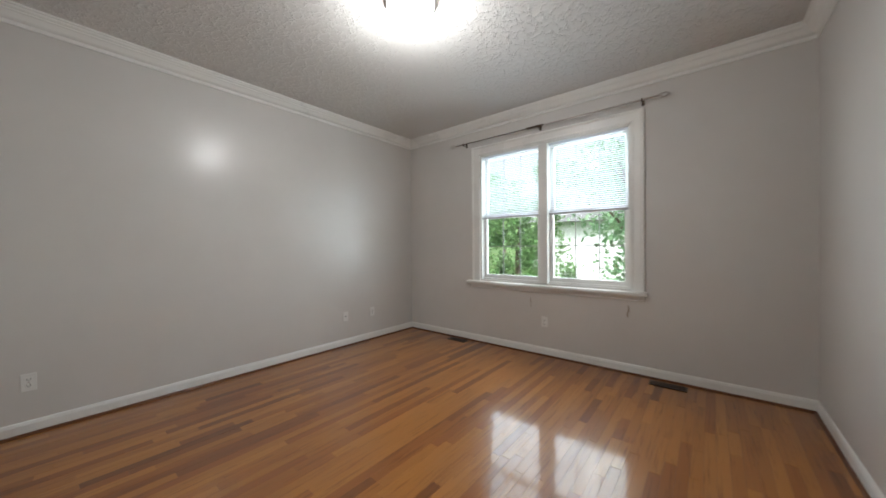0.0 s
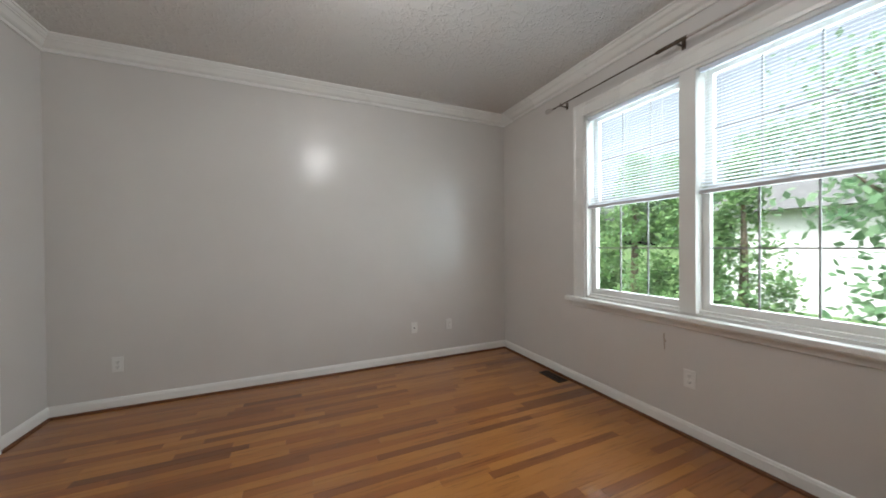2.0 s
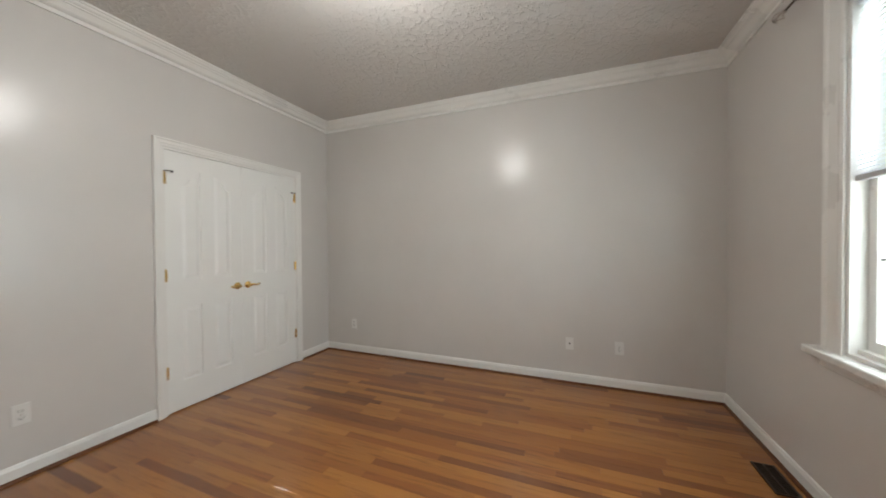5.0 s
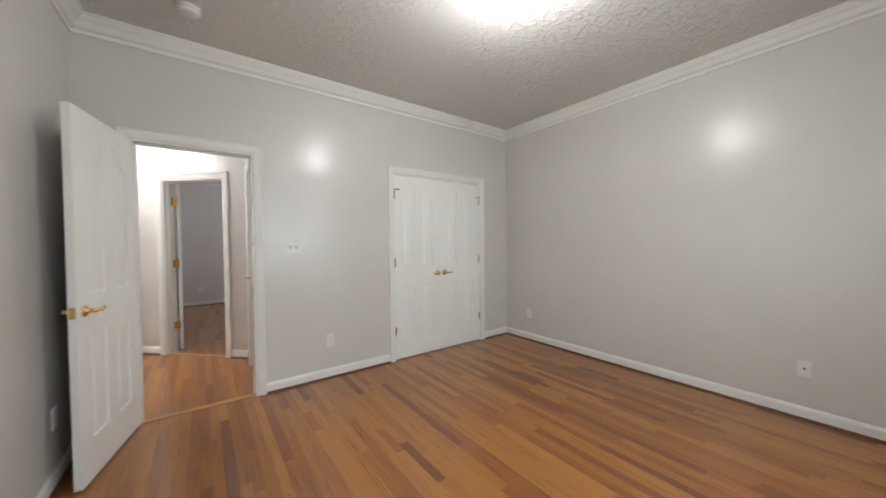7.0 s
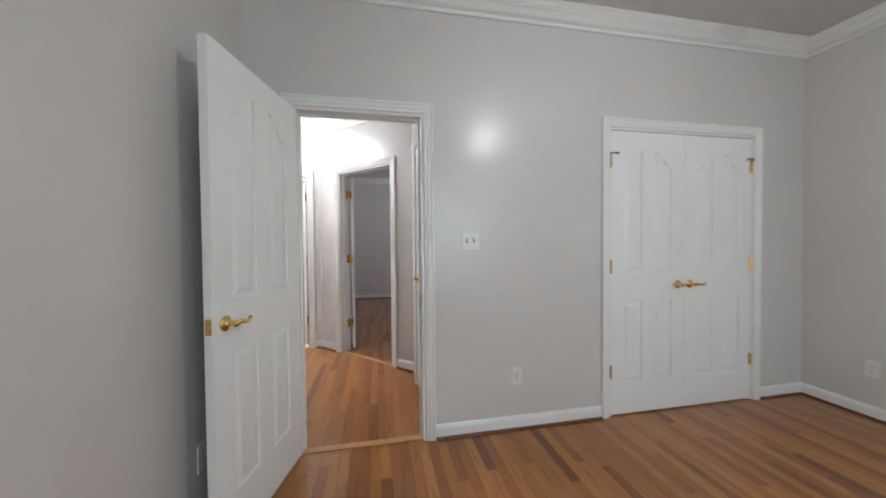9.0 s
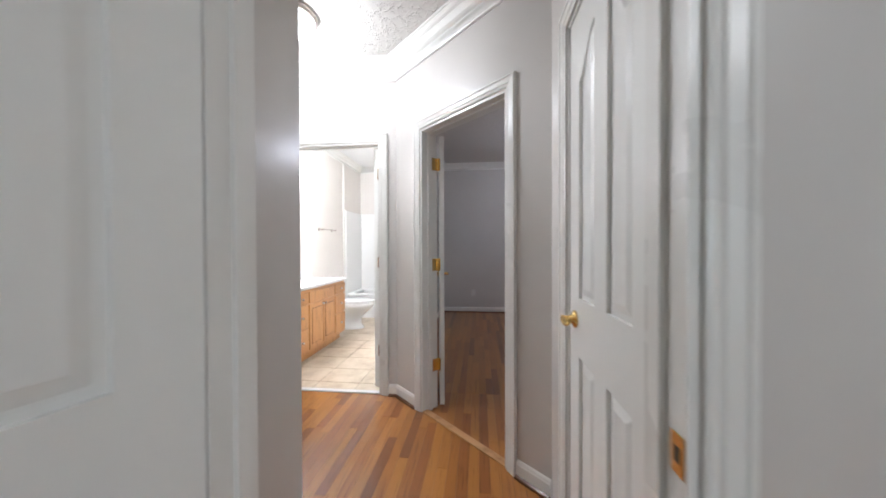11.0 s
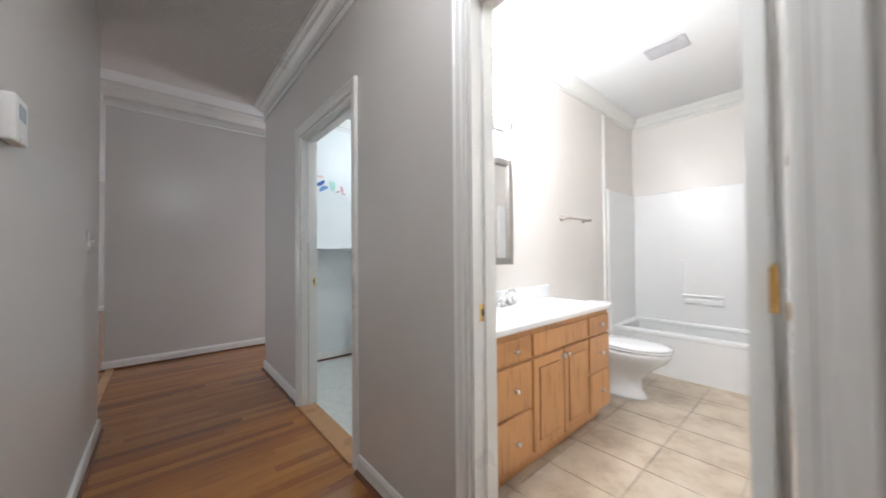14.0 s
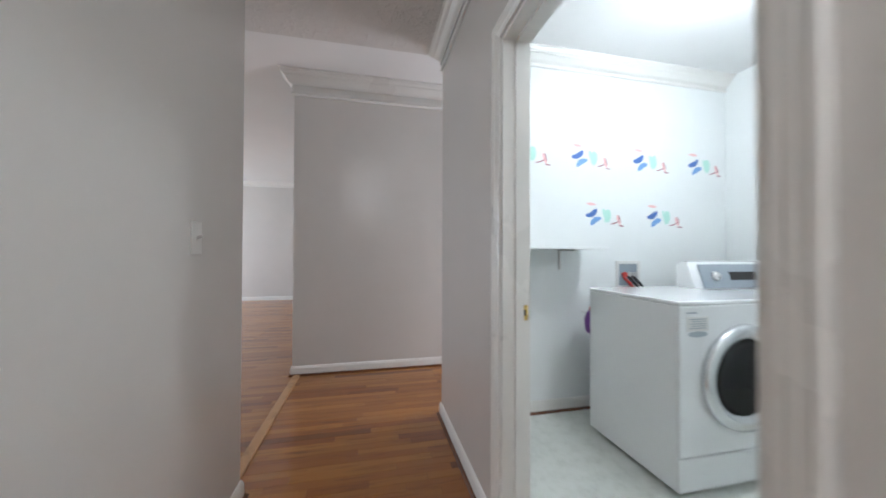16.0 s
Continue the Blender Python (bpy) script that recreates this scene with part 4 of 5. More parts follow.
def grille(name, x, y, z, w, d, mat, back, label, n=10):
    ob = thing(name, pose(x, y, z), label, "vent")
    part("frame", boxes((-w, -d, -0.012, w, -d + 0.025, 0), (-w, d - 0.025, -0.012, w, d, 0), (-w, -d + 0.025, -0.012, -w + 0.025, d - 0.025, 0), (w - 0.025, -d + 0.025, -0.012, w, d - 0.025, 0)), mat, ob)
    part("backing", boxes((-w + 0.02, -d + 0.02, -0.003, w - 0.02, d - 0.02, -0.001)), back, ob)
    for k in range(n):
        yy = -d + 0.03 + (2 * d - 0.06) * k / (n - 1)
        part("slat", boxes((-w + 0.025, yy - 0.006, -0.010, w - 0.025, yy + 0.004, -0.004)), mat, ob)


grille("return_vent", 2.86, -1.98, HH, 0.26, 0.20, M["trim"], M["dark"], "white return air grille in the hall ceiling", 16)
grille("ceiling_vent", 1.70, -4.70, HH, 0.13, 0.09, M["rail"], M["rubber"], "grey slatted vent in the bathroom ceiling", 8)


# ---- bathroom ----
van = thing("vanity_cabinet", pose(1.95, -3.575, 0), "honey oak vanity cabinet with drawers and two doors", "cabinet")
VY0, VY1 = -0.61, 0.61
part("body", boxes((0, VY0, 0.10, 0.465, VY1, 0.76)), M["vanity_wood"], van)
part("toe_kick", boxes((0.06, VY0 + 0.01, 0.0, 0.46, VY1 - 0.01, 0.10)), M["vanity_wood"], van)


def knob(parent, y, z):
    part("knob", lathe([(0.001, 0.0), (0.005, 0.0), (0.0045, -0.012), (0.013, -0.016), (0.014, -0.022), (0.010, -0.027), (0.001, -0.028)], 14, "x", mat=Matrix.Translation((-0.019, y, z))), M["steel"], parent, "brushed steel knob", True)


def front(name, y0, y1, z0, z1, field=False, knobs=()):
    f = part(name, boxes((-0.019, y0, z0, -0.001, y1, z1), bevel=0.004), M["vanity_wood"], van)
    if field:
        # thin dark sheet behind the panel draws the shade of a groove
        bm = bmesh.new()
        box(bm, -0.0205, y0 + 0.045, z0 + 0.05, -0.0185, y1 - 0.045, z1 - 0.05)
        part("groove", bm, M["shoe"], f)
        part("panel", boxes((-0.0245, y0 + 0.05, z0 + 0.055, -0.0195, y1 - 0.05, z1 - 0.055), bevel=0.002), M["vanity_wood"], f)
    for y, z in knobs:
        knob(f, y, z)


for ya, yb in ((VY0 + 0.012, VY0 + 0.295), (VY1 - 0.295, VY1 - 0.012)):
    for za, zb in ((0.615, 0.73), (0.375, 0.60), (0.125, 0.36)):
        front("drawer", ya, yb, za, zb, False, [((ya + yb) / 2, (za + zb) / 2)])
front("false_drawer", VY0 + 0.315, VY1 - 0.315, 0.615, 0.73)
front("door", VY0 + 0.315, -0.003, 0.125, 0.60, True, [(-0.025, 0.57)])
front("door", 0.003, VY1 - 0.315, 0.125, 0.60, True, [(0.025, 0.57)])
top = thing("countertop", pose(1.95, -3.575, 0.76), "white cultured marble vanity top with backsplash", "countertop")
part("slab", boxes((-0.03, VY0 - 0.008, 0, 0.468, VY1, 0.035), bevel=0.008), M["white_gloss"], top)
part("backsplash", boxes((0.448, VY0 - 0.008, 0.035, 0.468, VY1, 0.13), bevel=0.004), M["white_gloss"], top)
part("basin", lathe([(0.19, 0.0355), (0.185, 0.0375), (0.17, 0.0365), (0.12, 0.0362), (0.02, 0.036), (0.001, 0.036)], 36, mat=Matrix.Translation((0.21, 0, 0)) @ Matrix.Diagonal((0.85, 1.15, 1, 1))), M["white_gloss"], top, "", True)
fau = thing("faucet", pose(2.33, -3.575, 0.795), "chrome two-handle basin faucet", "faucet")
part("base", boxes((-0.025, -0.085, 0, 0.025, 0.085, 0.02), bevel=0.008), M["steel"], fau)
part("spout", tube([(0, 0, 0.015), (0, 0, 0.08), (-0.02, 0, 0.105), (-0.06, 0, 0.11), (-0.11, 0, 0.09), (-0.12, 0, 0.075)], [0.014, 0.013, 0.012, 0.011, 0.010, 0.010], 12), M["steel"], fau, "", True)
for y in (-0.07, 0.07):
    part("handle", lathe([(0.015, 0.015), (0.013, 0.035), (0.020, 0.045), (0.020, 0.06), (0.001, 0.065)], 14, mat=Matrix.Translation((0, y, 0))), M["steel"], fau, "", True)
mir = thing("wall_mirror", pose(2.42, -3.42, 1.435), "framed pewter wall mirror above the vanity", "mirror")
fw, fh = 0.31, 0.37
for nm, d in (("frame_side", (-0.03, -fw, -fh, -0.002, -fw + 0.05, fh)), ("frame_side", (-0.03, fw - 0.05, -fh, -0.002, fw, fh)), ("frame_rail", (-0.03, -fw + 0.05, fh - 0.05, -0.002, fw - 0.05, fh)), ("frame_rail", (-0.03, -fw + 0.05, -fh, -0.002, fw - 0.05, -fh + 0.05))):
    part(nm, boxes(d, bevel=0.006), M["mirror_frame"], mir)
part("glass", boxes((-0.012, -fw + 0.045, -fh + 0.045, -0.004, fw - 0.045, fh - 0.045)), M["mirror"], mir)
vl = thing("vanity_light", pose(2.42, -3.42, 2.06), "three-bulb bath light bar above the mirror, lit", "wall light")
part("back_bar", boxes((-0.05, -0.30, -0.055, -0.002, 0.30, 0.055), bevel=0.006), M["steel"], vl)
for k in (-1, 0, 1):
    part("arm", tube([(-0.05, 0.2 * k, 0), (-0.11, 0.2 * k, 0)], 0.012, 10), M["steel"], vl)
    g = part("globe", lathe([(0.001, -0.055)] + [(0.055 * math.sin(a), -0.055 * math.cos(a)) for a in [i * math.pi / 12 for i in range(1, 12)]] + [(0.001, 0.055)], 20, mat=Matrix.Translation((-0.16, 0.2 * k, 0))), M["lamp_glass"], vl, "glowing frosted globe", True)
    g.visible_shadow = False
tb = thing("towel_bar", pose(2.42, -4.63, 1.44), "chrome towel bar on the bathroom wall", "towel bar")
part("bar", tube([(-0.065, -0.20, 0), (-0.065, 0.20, 0)], 0.008, 10), M["nickel"], tb)
for y in (-0.195, 0.195):
    part("post", lathe([(0.001, 0), (0.024, 0), (0.024, -0.008), (0.012, -0.014), (0.011, -0.06), (0.014, -0.075), (0.001, -0.078)], 16, "x", mat=Matrix.Translation((0, y, 0))), M["nickel"], tb, "", True)

# toilet, facing west
toi = thing("toilet", pose(2.42, -4.68, 0), "white two-piece toilet with the lid down", "toilet")


def oval_loft(rings, seg=32):
    """rings: (centre x, half length, half width, z)."""
    bm = bmesh.new()
    rs = [[bm.verts.new((cx + a * math.cos(2 * math.pi * k / seg), b * math.sin(2 * math.pi * k / seg), z)) for k in range(seg)] for cx, a, b, z in rings]
    for p, q in zip(rs, rs[1:]):
        for k in range(seg):
            bm.faces.new((p[k], p[(k + 1) % seg], q[(k + 1) % seg], q[k]))
    bm.faces.new(rs[0])
    bm.faces.new(rs[-1])
    bmesh.ops.recalc_face_normals(bm, faces=bm.faces)
    return bm


part("bowl", oval_loft([(-0.36, 0.20, 0.115, 0.0), (-0.36, 0.195, 0.11, 0.03), (-0.35, 0.17, 0.085, 0.08), (-0.36, 0.165, 0.085, 0.16), (-0.40, 0.20, 0.12, 0.24), (-0.43, 0.255, 0.165, 0.31), (-0.445, 0.275, 0.185, 0.36), (-0.445, 0.275, 0.185, 0.385)]), M["white_gloss"], toi, "", True)
part("seat", oval_loft([(-0.45, 0.27, 0.185, 0.387), (-0.45, 0.282, 0.192, 0.394), (-0.45, 0.282, 0.192, 0.402), (-0.45, 0.276, 0.186, 0.405)]), M["white_gloss"], toi, "", True)
part("lid", oval_loft([(-0.45, 0.27, 0.18, 0.408), (-0.45, 0.28, 0.19, 0.413), (-0.45, 0.278, 0.188, 0.422), (-0.45, 0.25, 0.165, 0.430), (-0.45, 0.1, 0.07, 0.433)]), M["white_gloss"], toi, "", True)
part("tank", boxes((-0.205, -0.235, 0.37, -0.01, 0.235, 0.665), bevel=0.02), M["white_gloss"], toi)
part("tank_lid", boxes((-0.215, -0.245, 0.665, -0.005, 0.245, 0.70), bevel=0.012), M["white_gloss"], toi)
part("flush_lever", tube([(-0.205, 0.17, 0.61), (-0.225, 0.17, 0.61), (-0.228, 0.10, 0.60)], 0.006, 8), M["steel"], toi)

tub = thing("bathtub", pose(0, 0, 0), "white moulded tub and shower surround", "bathtub")
ty0, ty1, tx0, tx1 = -6.066, -5.35, 0.95, 2.416
part("apron", boxes((tx0, ty1 - 0.05, 0.0, tx1, ty1, 0.385), bevel=0.006), M["acrylic"], tub)
part("rim", boxes((tx0, ty1 - 0.09, 0.36, tx1, ty1 + 0.006, 0.40), (tx0, ty0, 0.36, tx1, ty0 + 0.07, 0.40), (tx0, ty0 + 0.07, 0.36, tx0 + 0.08, ty1 - 0.09, 0.40), (tx1 - 0.08, ty0 + 0.07, 0.36, tx1, ty1 - 0.09, 0.40), bevel=0.012), M["acrylic"], tub)
part("basin_floor", boxes((tx0, ty0, 0.04, tx1, ty1 - 0.05, 0.08)), M["acrylic"], tub)
part("basin_wall", boxes((tx0, ty0, 0.08, tx1, ty0 + 0.06, 0.37), (tx1 - 0.07, ty0 + 0.06, 0.08, tx1, ty1 - 0.05, 0.37), (tx0, ty0 + 0.06, 0.08, tx0 + 0.07, ty1 - 0.05, 0.37)), M["acrylic"], tub)
part("surround_back", boxes((tx0, ty0, 0.39, tx1, ty0 + 0.02, 1.80), bevel=0.006), M["acrylic"], tub)
part("surround_side", boxes((tx1 - 0.02, ty0 + 0.02, 0.39, tx1, ty1 + 0.02, 1.80), bevel=0.006), M["acrylic"], tub)
part("surround_side", boxes((tx0, ty0 + 0.02, 0.39, tx0 + 0.02, ty1 + 0.02, 1.80), bevel=0.006), M["acrylic"], tub)
part("edge_flange", boxes((tx1 - 0.035, ty1 + 0.0, 0.0, tx1, ty1 + 0.05, 1.80), bevel=0.01), M["acrylic"], tub)
part("ledge_ridge", boxes((1.925, ty0 + 0.018, 0.66, 1.95, ty0 + 0.045, 1.06), bevel=0.008), M["acrylic"], tub)
part("soap_ledge", boxes((1.60, ty0 + 0.018, 0.60, 1.92, ty0 + 0.055, 0.66), bevel=0.012), M["acrylic"], tub)
part("grab_bar", tube([(1.935, ty0 + 0.05, 0.69), (1.61, ty0 + 0.05, 0.69)], 0.012, 10), M["acrylic"], tub)
tagged(bm_obj("trim_tub_edge", boxes((2.395, -5.29, 0.0, 2.419, -5.25, HH - 0.12), bevel=0.004), M["trim"]), "white full-height corner trim beside the tub", "trim", kind="structure")

SY = -5.68
shw = thing("shower_head", pose(tx0 - 0.002, SY, 1.95), "chrome shower head on a bent arm", "shower head")
part("flange", lathe([(0.001, 0), (0.030, 0), (0.028, 0.008), (0.012, 0.012), (0.001, 0.012)], 18, "x"), M["nickel"], shw, "", True)
part("arm", tube([(0.005, 0, 0), (0.06, 0, 0.008), (0.12, 0, -0.005), (0.175, 0, -0.045)], 0.010, 10), M["nickel"], shw, "", True)
part("spray_head", lathe([(0.012, 0.035), (0.016, 0.02), (0.022, 0.0), (0.036, -0.028), (0.040, -0.040), (0.036, -0.046), (0.001, -0.046)], 22, mat=Matrix.Translation((0.195, 0, -0.062)) @ Matrix.Rotation(radians(-35), 4, "Y")), M["nickel"], shw, "", True)
vlv = thing("tub_valve", pose(tx0 + 0.018, SY, 0.70), "chrome tub valve with a lever handle", "valve")
part("escutcheon", lathe([(0.001, 0), (0.085, 0), (0.082, 0.008), (0.045, 0.016), (0.001, 0.018)], 26, "x"), M["nickel"], vlv, "", True)
part("hub", lathe([(0.024, 0.012), (0.022, 0.05), (0.016, 0.06), (0.001, 0.061)], 16, "x"), M["nickel"], vlv, "", True)
part("handle", tube([(0.048, 0, 0), (0.075, 0, -0.02), (0.095, 0, -0.055)], [0.010, 0.009, 0.007], 10), M["nickel"], vlv, "", True)
spo = thing("tub_spout", pose(tx0 + 0.018, SY, 0.50), "chrome tub spout above the rim", "spout")
part("body", tube([(0, 0, 0), (0.06, 0, 0), (0.12, 0, -0.004), (0.155, 0, -0.018), (0.160, 0, -0.035)], [0.030, 0.027, 0.025, 0.022, 0.019], 14), M["nickel"], spo, "", True)
part("flange", lathe([(0.001, 0), (0.038, 0), (0.034, 0.010), (0.001, 0.010)], 18, "x"), M["nickel"], spo, "", True)
gb = thing("towel_bar", pose(0.945, -4.80, 1.05), "chrome towel bar on the wall beside the tub", "towel bar")
part("bar", tube([(0.065, -0.22, 0), (0.065, 0.22, 0)], 0.008, 10), M["nickel"], gb)
for y in (-0.21, 0.21):
    part("post", lathe([(0.001, 0), (0.024, 0), (0.024, 0.008), (0.012, 0.014), (0.011, 0.06), (0.014, 0.075), (0.001, 0.078)], 16, "x", mat=Matrix.Translation((0, y, 0))), M["nickel"], gb, "", True)

# ---- laundry ----
XLE = XL - T - 0.004
wash = thing("front_load_dryer", pose(3.61, -3.92, 0), "white front-loading dryer with a round door", "dryer")
part("cabinet", boxes((0.02, -0.343, 0.02, 0.66, 0.343, 0.925), bevel=0.006), M["white_gloss"], wash)
part("top_panel", boxes((0.0, -0.345, 0.925, 0.662, 0.345, 0.945), bevel=0.006), M["white_gloss"], wash)
fr = part("front_panel", boxes((0.0, -0.343, 0.19, 0.02, 0.343, 0.925), bevel=0.008), M["white_gloss"], wash)
part("label_plate", boxes((-0.0015, 0.17, 0.80, 0.001, 0.30, 0.87), bevel=0.0005), M["plastic"], fr)
for k in range(5):
    part("text_bar", boxes((-0.0022, 0.185, 0.812 + k * 0.011, -0.0012, 0.285 - 0.012 * (k % 2), 0.816 + k * 0.011)), M["grey_blue"], fr)
part("brand_bar", boxes((-0.002, 0.24, 0.885, 0.001, 0.30, 0.893)), M["grey_blue"], fr)
part("vent_slot", lathe([(0.001, -0.003), (0.035, -0.003), (0.035, 0.002), (0.001, 0.002)], 20, "x", mat=Matrix.Translation((0, 0.235, 0.785)) @ Matrix.Diagonal((1, 1.6, 0.4, 1))), M["grey_blue"], fr)
part("kick_panel", boxes((0.004, -0.343, 0.02, 0.022, 0.343, 0.183), bevel=0.008), M["white_gloss"], wash)
dr = part("door", lathe([(0.225, 0.0), (0.245, -0.012), (0.240, -0.035), (0.215, -0.045), (0.185, -0.038), (0.175, -0.02)], 48, "x", mat=Matrix.Translation((0, -0.04, 0.56)) @ Matrix.Diagonal((1, 1.09, 1.09, 1))), M["chrome_ring"], wash, "chrome door ring", True)
part("door_glass", lathe([(0.176, -0.02), (0.16, -0.036), (0.11, -0.05), (0.05, -0.056), (0.002, -0.057)], 48, "x", mat=Matrix.Translation((0, -0.04, 0.56)) @ Matrix.Diagonal((1, 1.09, 1.09, 1))), M["dark_glass"], dr, "dark glass", True)
part("drum", lathe([(0.17, 0.001), (0.17, -0.006), (0.001, -0.006)], 32, "x", mat=Matrix.Translation((0, -0.04, 0.56)) @ Matrix.Diagonal((1, 1.09, 1.09, 1))), M["dark"], dr)
for y in (-0.29, 0.29):
    for x in (0.06, 0.60):
        part("foot", lathe([(0.02, 0), (0.02, 0.01), (0.01, 0.012), (0.01, 0.03)], 10, mat=Matrix.Translation((x, y, 0))), M["rubber"], wash)
ws = thing("top_load_washer", pose(3.62, -4.625, 0), "white washer with a grey rear control console", "washer")
part("cabinet", boxes((0, -0.343, 0.02, 0.66, 0.343, 0.90), bevel=0.008), M["white_gloss"], ws)
part("lid", boxes((0.02, -0.30, 0.90, 0.48, 0.30, 0.93), bevel=0.008), M["white_gloss"], ws)
bm = bmesh.new()
prof = [(0.46, 0.90), (0.50, 0.90), (0.64, 0.90), (0.64, 1.10), (0.60, 1.125), (0.56, 1.12), (0.50, 0.93)]
va = [bm.verts.new((x, -0.34, z)) for x, z in prof[1:]]
vb = [bm.verts.new((x, 0.34, z)) for x, z in prof[1:]]
bm.faces.new(va)
bm.faces.new(vb)
for k in range(len(va)):
    bm.faces.new((va[k], va[(k + 1) % len(va)], vb[(k + 1) % len(vb)], vb[k]))
bmesh.ops.recalc_face_normals(bm, faces=bm.faces)
con = part("console", bm, M["white_gloss"], ws)
tilt = Matrix.Translation((0.522, 0, 1.02)) @ Matrix.Rotation(math.atan2(0.06, 0.19), 4, "Y")
part("control_face", boxes((-0.004, -0.30, -0.085, 0.002, 0.27, 0.085)), M["grey_blue"], con).matrix_local = tilt
part("dial", lathe([(0.035, -0.004), (0.034, -0.02), (0.020, -0.03), (0.001, -0.03)], 24, "x", mat=tilt @ Matrix.Translation((0, 0.15, 0))), M["steel"], con, "chrome dial", True)
part("indicator", boxes((-0.006, -0.22, -0.03, -0.003, 0.02, 0.03)), M["dark"], con).matrix_local = tilt

sh = thing("wall_shelf", pose(XLE, -3.26, 1.205), "white laundry shelf on brackets", "shelf")
part("board", boxes((-0.30, -0.44, 0, 0, 0.44, 0.018), bevel=0.002), M["wall_white"], sh)
for y in (-0.25, 0.2):
    part("bracket", boxes((-0.20, y - 0.008, -0.012, 0, y + 0.008, -0.001), (-0.012, y - 0.008, -0.15, 0, y + 0.008, -0.001)), M["plastic"], sh)
vb_ = thing("valve_box", on_wall(XLE, -4.11, 1.01, -1, 0), "white washer supply box with red and dark hoses", "valve box")
part("surround", boxes((-0.11, 0, -0.11, -0.085, 0.012, 0.11), (0.085, 0, -0.11, 0.11, 0.012, 0.11), (-0.085, 0, 0.085, 0.085, 0.012, 0.11), (-0.085, 0, -0.11, 0.085, 0.012, -0.085), bevel=0.003), M["plastic"], vb_)
part("backing", boxes((-0.085, 0.0, -0.085, 0.085, 0.003, 0.085)), M["grey_blue"], vb_)
for k, mt in ((-0.045, "rubber"), (0.0, "rubber"), (0.045, "red")):
    part("hose", tube([(k, 0.008, -0.01), (k, 0.03, -0.03), (k - 0.03, 0.05, -0.07), (k - 0.07, 0.06, -0.13), (k - 0.09, 0.06, -0.22)], 0.011, 10), M[mt], vb_, "red supply hose" if mt == "red" else "dark rubber hose", True)
    part("valve", lathe([(0.012, 0), (0.012, 0.02), (0.02, 0.022), (0.02, 0.03), (0.001, 0.03)], 12, "y", mat=Matrix.Translation((k, 0.002, 0.005))), M["steel" if mt != "red" else "red"], vb_)
bag = thing("detergent_bottle", pose(4.40, -3.69, 0.60) @ Matrix.Scale(0.8, 4), "purple and red bottle hung behind the dryer", "bottle")
part("body", oval_loft([(0, 0.05, 0.03, 0.0), (0, 0.07, 0.05, 0.03), (0, 0.075, 0.055, 0.12), (0, 0.05, 0.04, 0.18), (0, 0.02, 0.02, 0.21)], 20), M["purple"], bag, "", True)
part("cap", lathe([(0.022, 0.205), (0.022, 0.235), (0.001, 0.237)], 14), M["red"], bag)
part("hook_strap", boxes((0.02, -0.004, 0.17, 0.145, 0.004, 0.18)), M["plastic"], bag)


def motif(y, z, seed):
    """A printed cluster of flat wash-day shapes, 0.3 m wide."""
    r = random.Random(seed)
    ob = thing("wall_motif", on_wall(XLE, y + 0.05, z, -1, 0), "printed blue, pink and green wall motif", "wall decal", "printed wall motifs")

    def blob(name, pts, mat, d):
        bm = bmesh.new()
        lo = [bm.verts.new((x, 0.0004, zz)) for x, zz in pts]
        hi = [bm.verts.new((x, d, zz)) for x, zz in pts]
        bm.faces.new(hi)
        for i in range(len(pts)):
            bm.faces.new((lo[i], lo[(i + 1) % len(pts)], hi[(i + 1) % len(pts)], hi[i]))
        bmesh.ops.recalc_face_normals(bm, faces=bm.faces)
        part(name, bm, M[mat], ob)

    def crescent(cx, cz, ra, a0, a1, w):
        n = 12
        out = [(cx + ra * math.cos(a0 + (a1 - a0) * k / n), cz + ra * math.sin(a0 + (a1 - a0) * k / n)) for k in range(n + 1)]
        inn = [(cx + (ra - w * math.sin(math.pi * k / n)) * math.cos(a0 + (a1 - a0) * k / n), cz + (ra - w * math.sin(math.pi * k / n)) * math.sin(a0 + (a1 - a0) * k / n)) for k in range(n, -1, -1)]
        return out + inn[1:-1]
    def bean(cx, cz, a, b, turn, bend):
        out = []
        for k in range(18):
            t = 2 * math.pi * k / 18
            x, zz = a * math.cos(t), b * math.sin(t) * r.uniform(0.85, 1.1) + bend * math.cos(t) ** 2
            out.append((cx + x * math.cos(turn) - zz * math.sin(turn), cz + x * math.sin(turn) + zz * math.cos(turn)))
        return out
    blob("print_blue", bean(0.115, 0.012, 0.055, 0.022, -0.55, 0.012), "blue", 0.0012)
    blob("print_blue", bean(0.090, -0.035, 0.055, 0.022, -0.55, -0.012), "blue_pale", 0.0014)
    blob("print_blue", bean(0.155, 0.0, 0.018, 0.014, 0.3, 0.0), "blue", 0.0016)
    blob("print_pink", crescent(0.13, 0.01, 0.09, 1.1, 2.2, 0.022), "pink_pale", 0.0012)
    blob("print_green", bean(-0.02, 0.0, 0.03, 0.055, 0.1, 0.0), "green", 0.0012)
    blob("print_green", bean(0.01, 0.02, 0.012, 0.04, -0.2, 0.0), "green", 0.0014)
    blob("print_pink", bean(-0.12, -0.03, 0.012, 0.045, -0.35, 0.0), "pink_pale", 0.0012)
    blob("print_maroon", bean(-0.085, -0.055, 0.04, 0.005, -0.35, 0.006), "maroon", 0.0014)
    blob("print_maroon", bean(-0.145, -0.075, 0.025, 0.005, 0.1, 0.0), "maroon", 0.0014)
    blob("print_maroon", bean(-0.130, -0.02, 0.005, 0.035, -0.3, 0.0), "maroon", 0.0016)


for k, y in enumerate((-3.32, -3.84, -4.39, -4.93)):
    motif(y, 1.915, k)
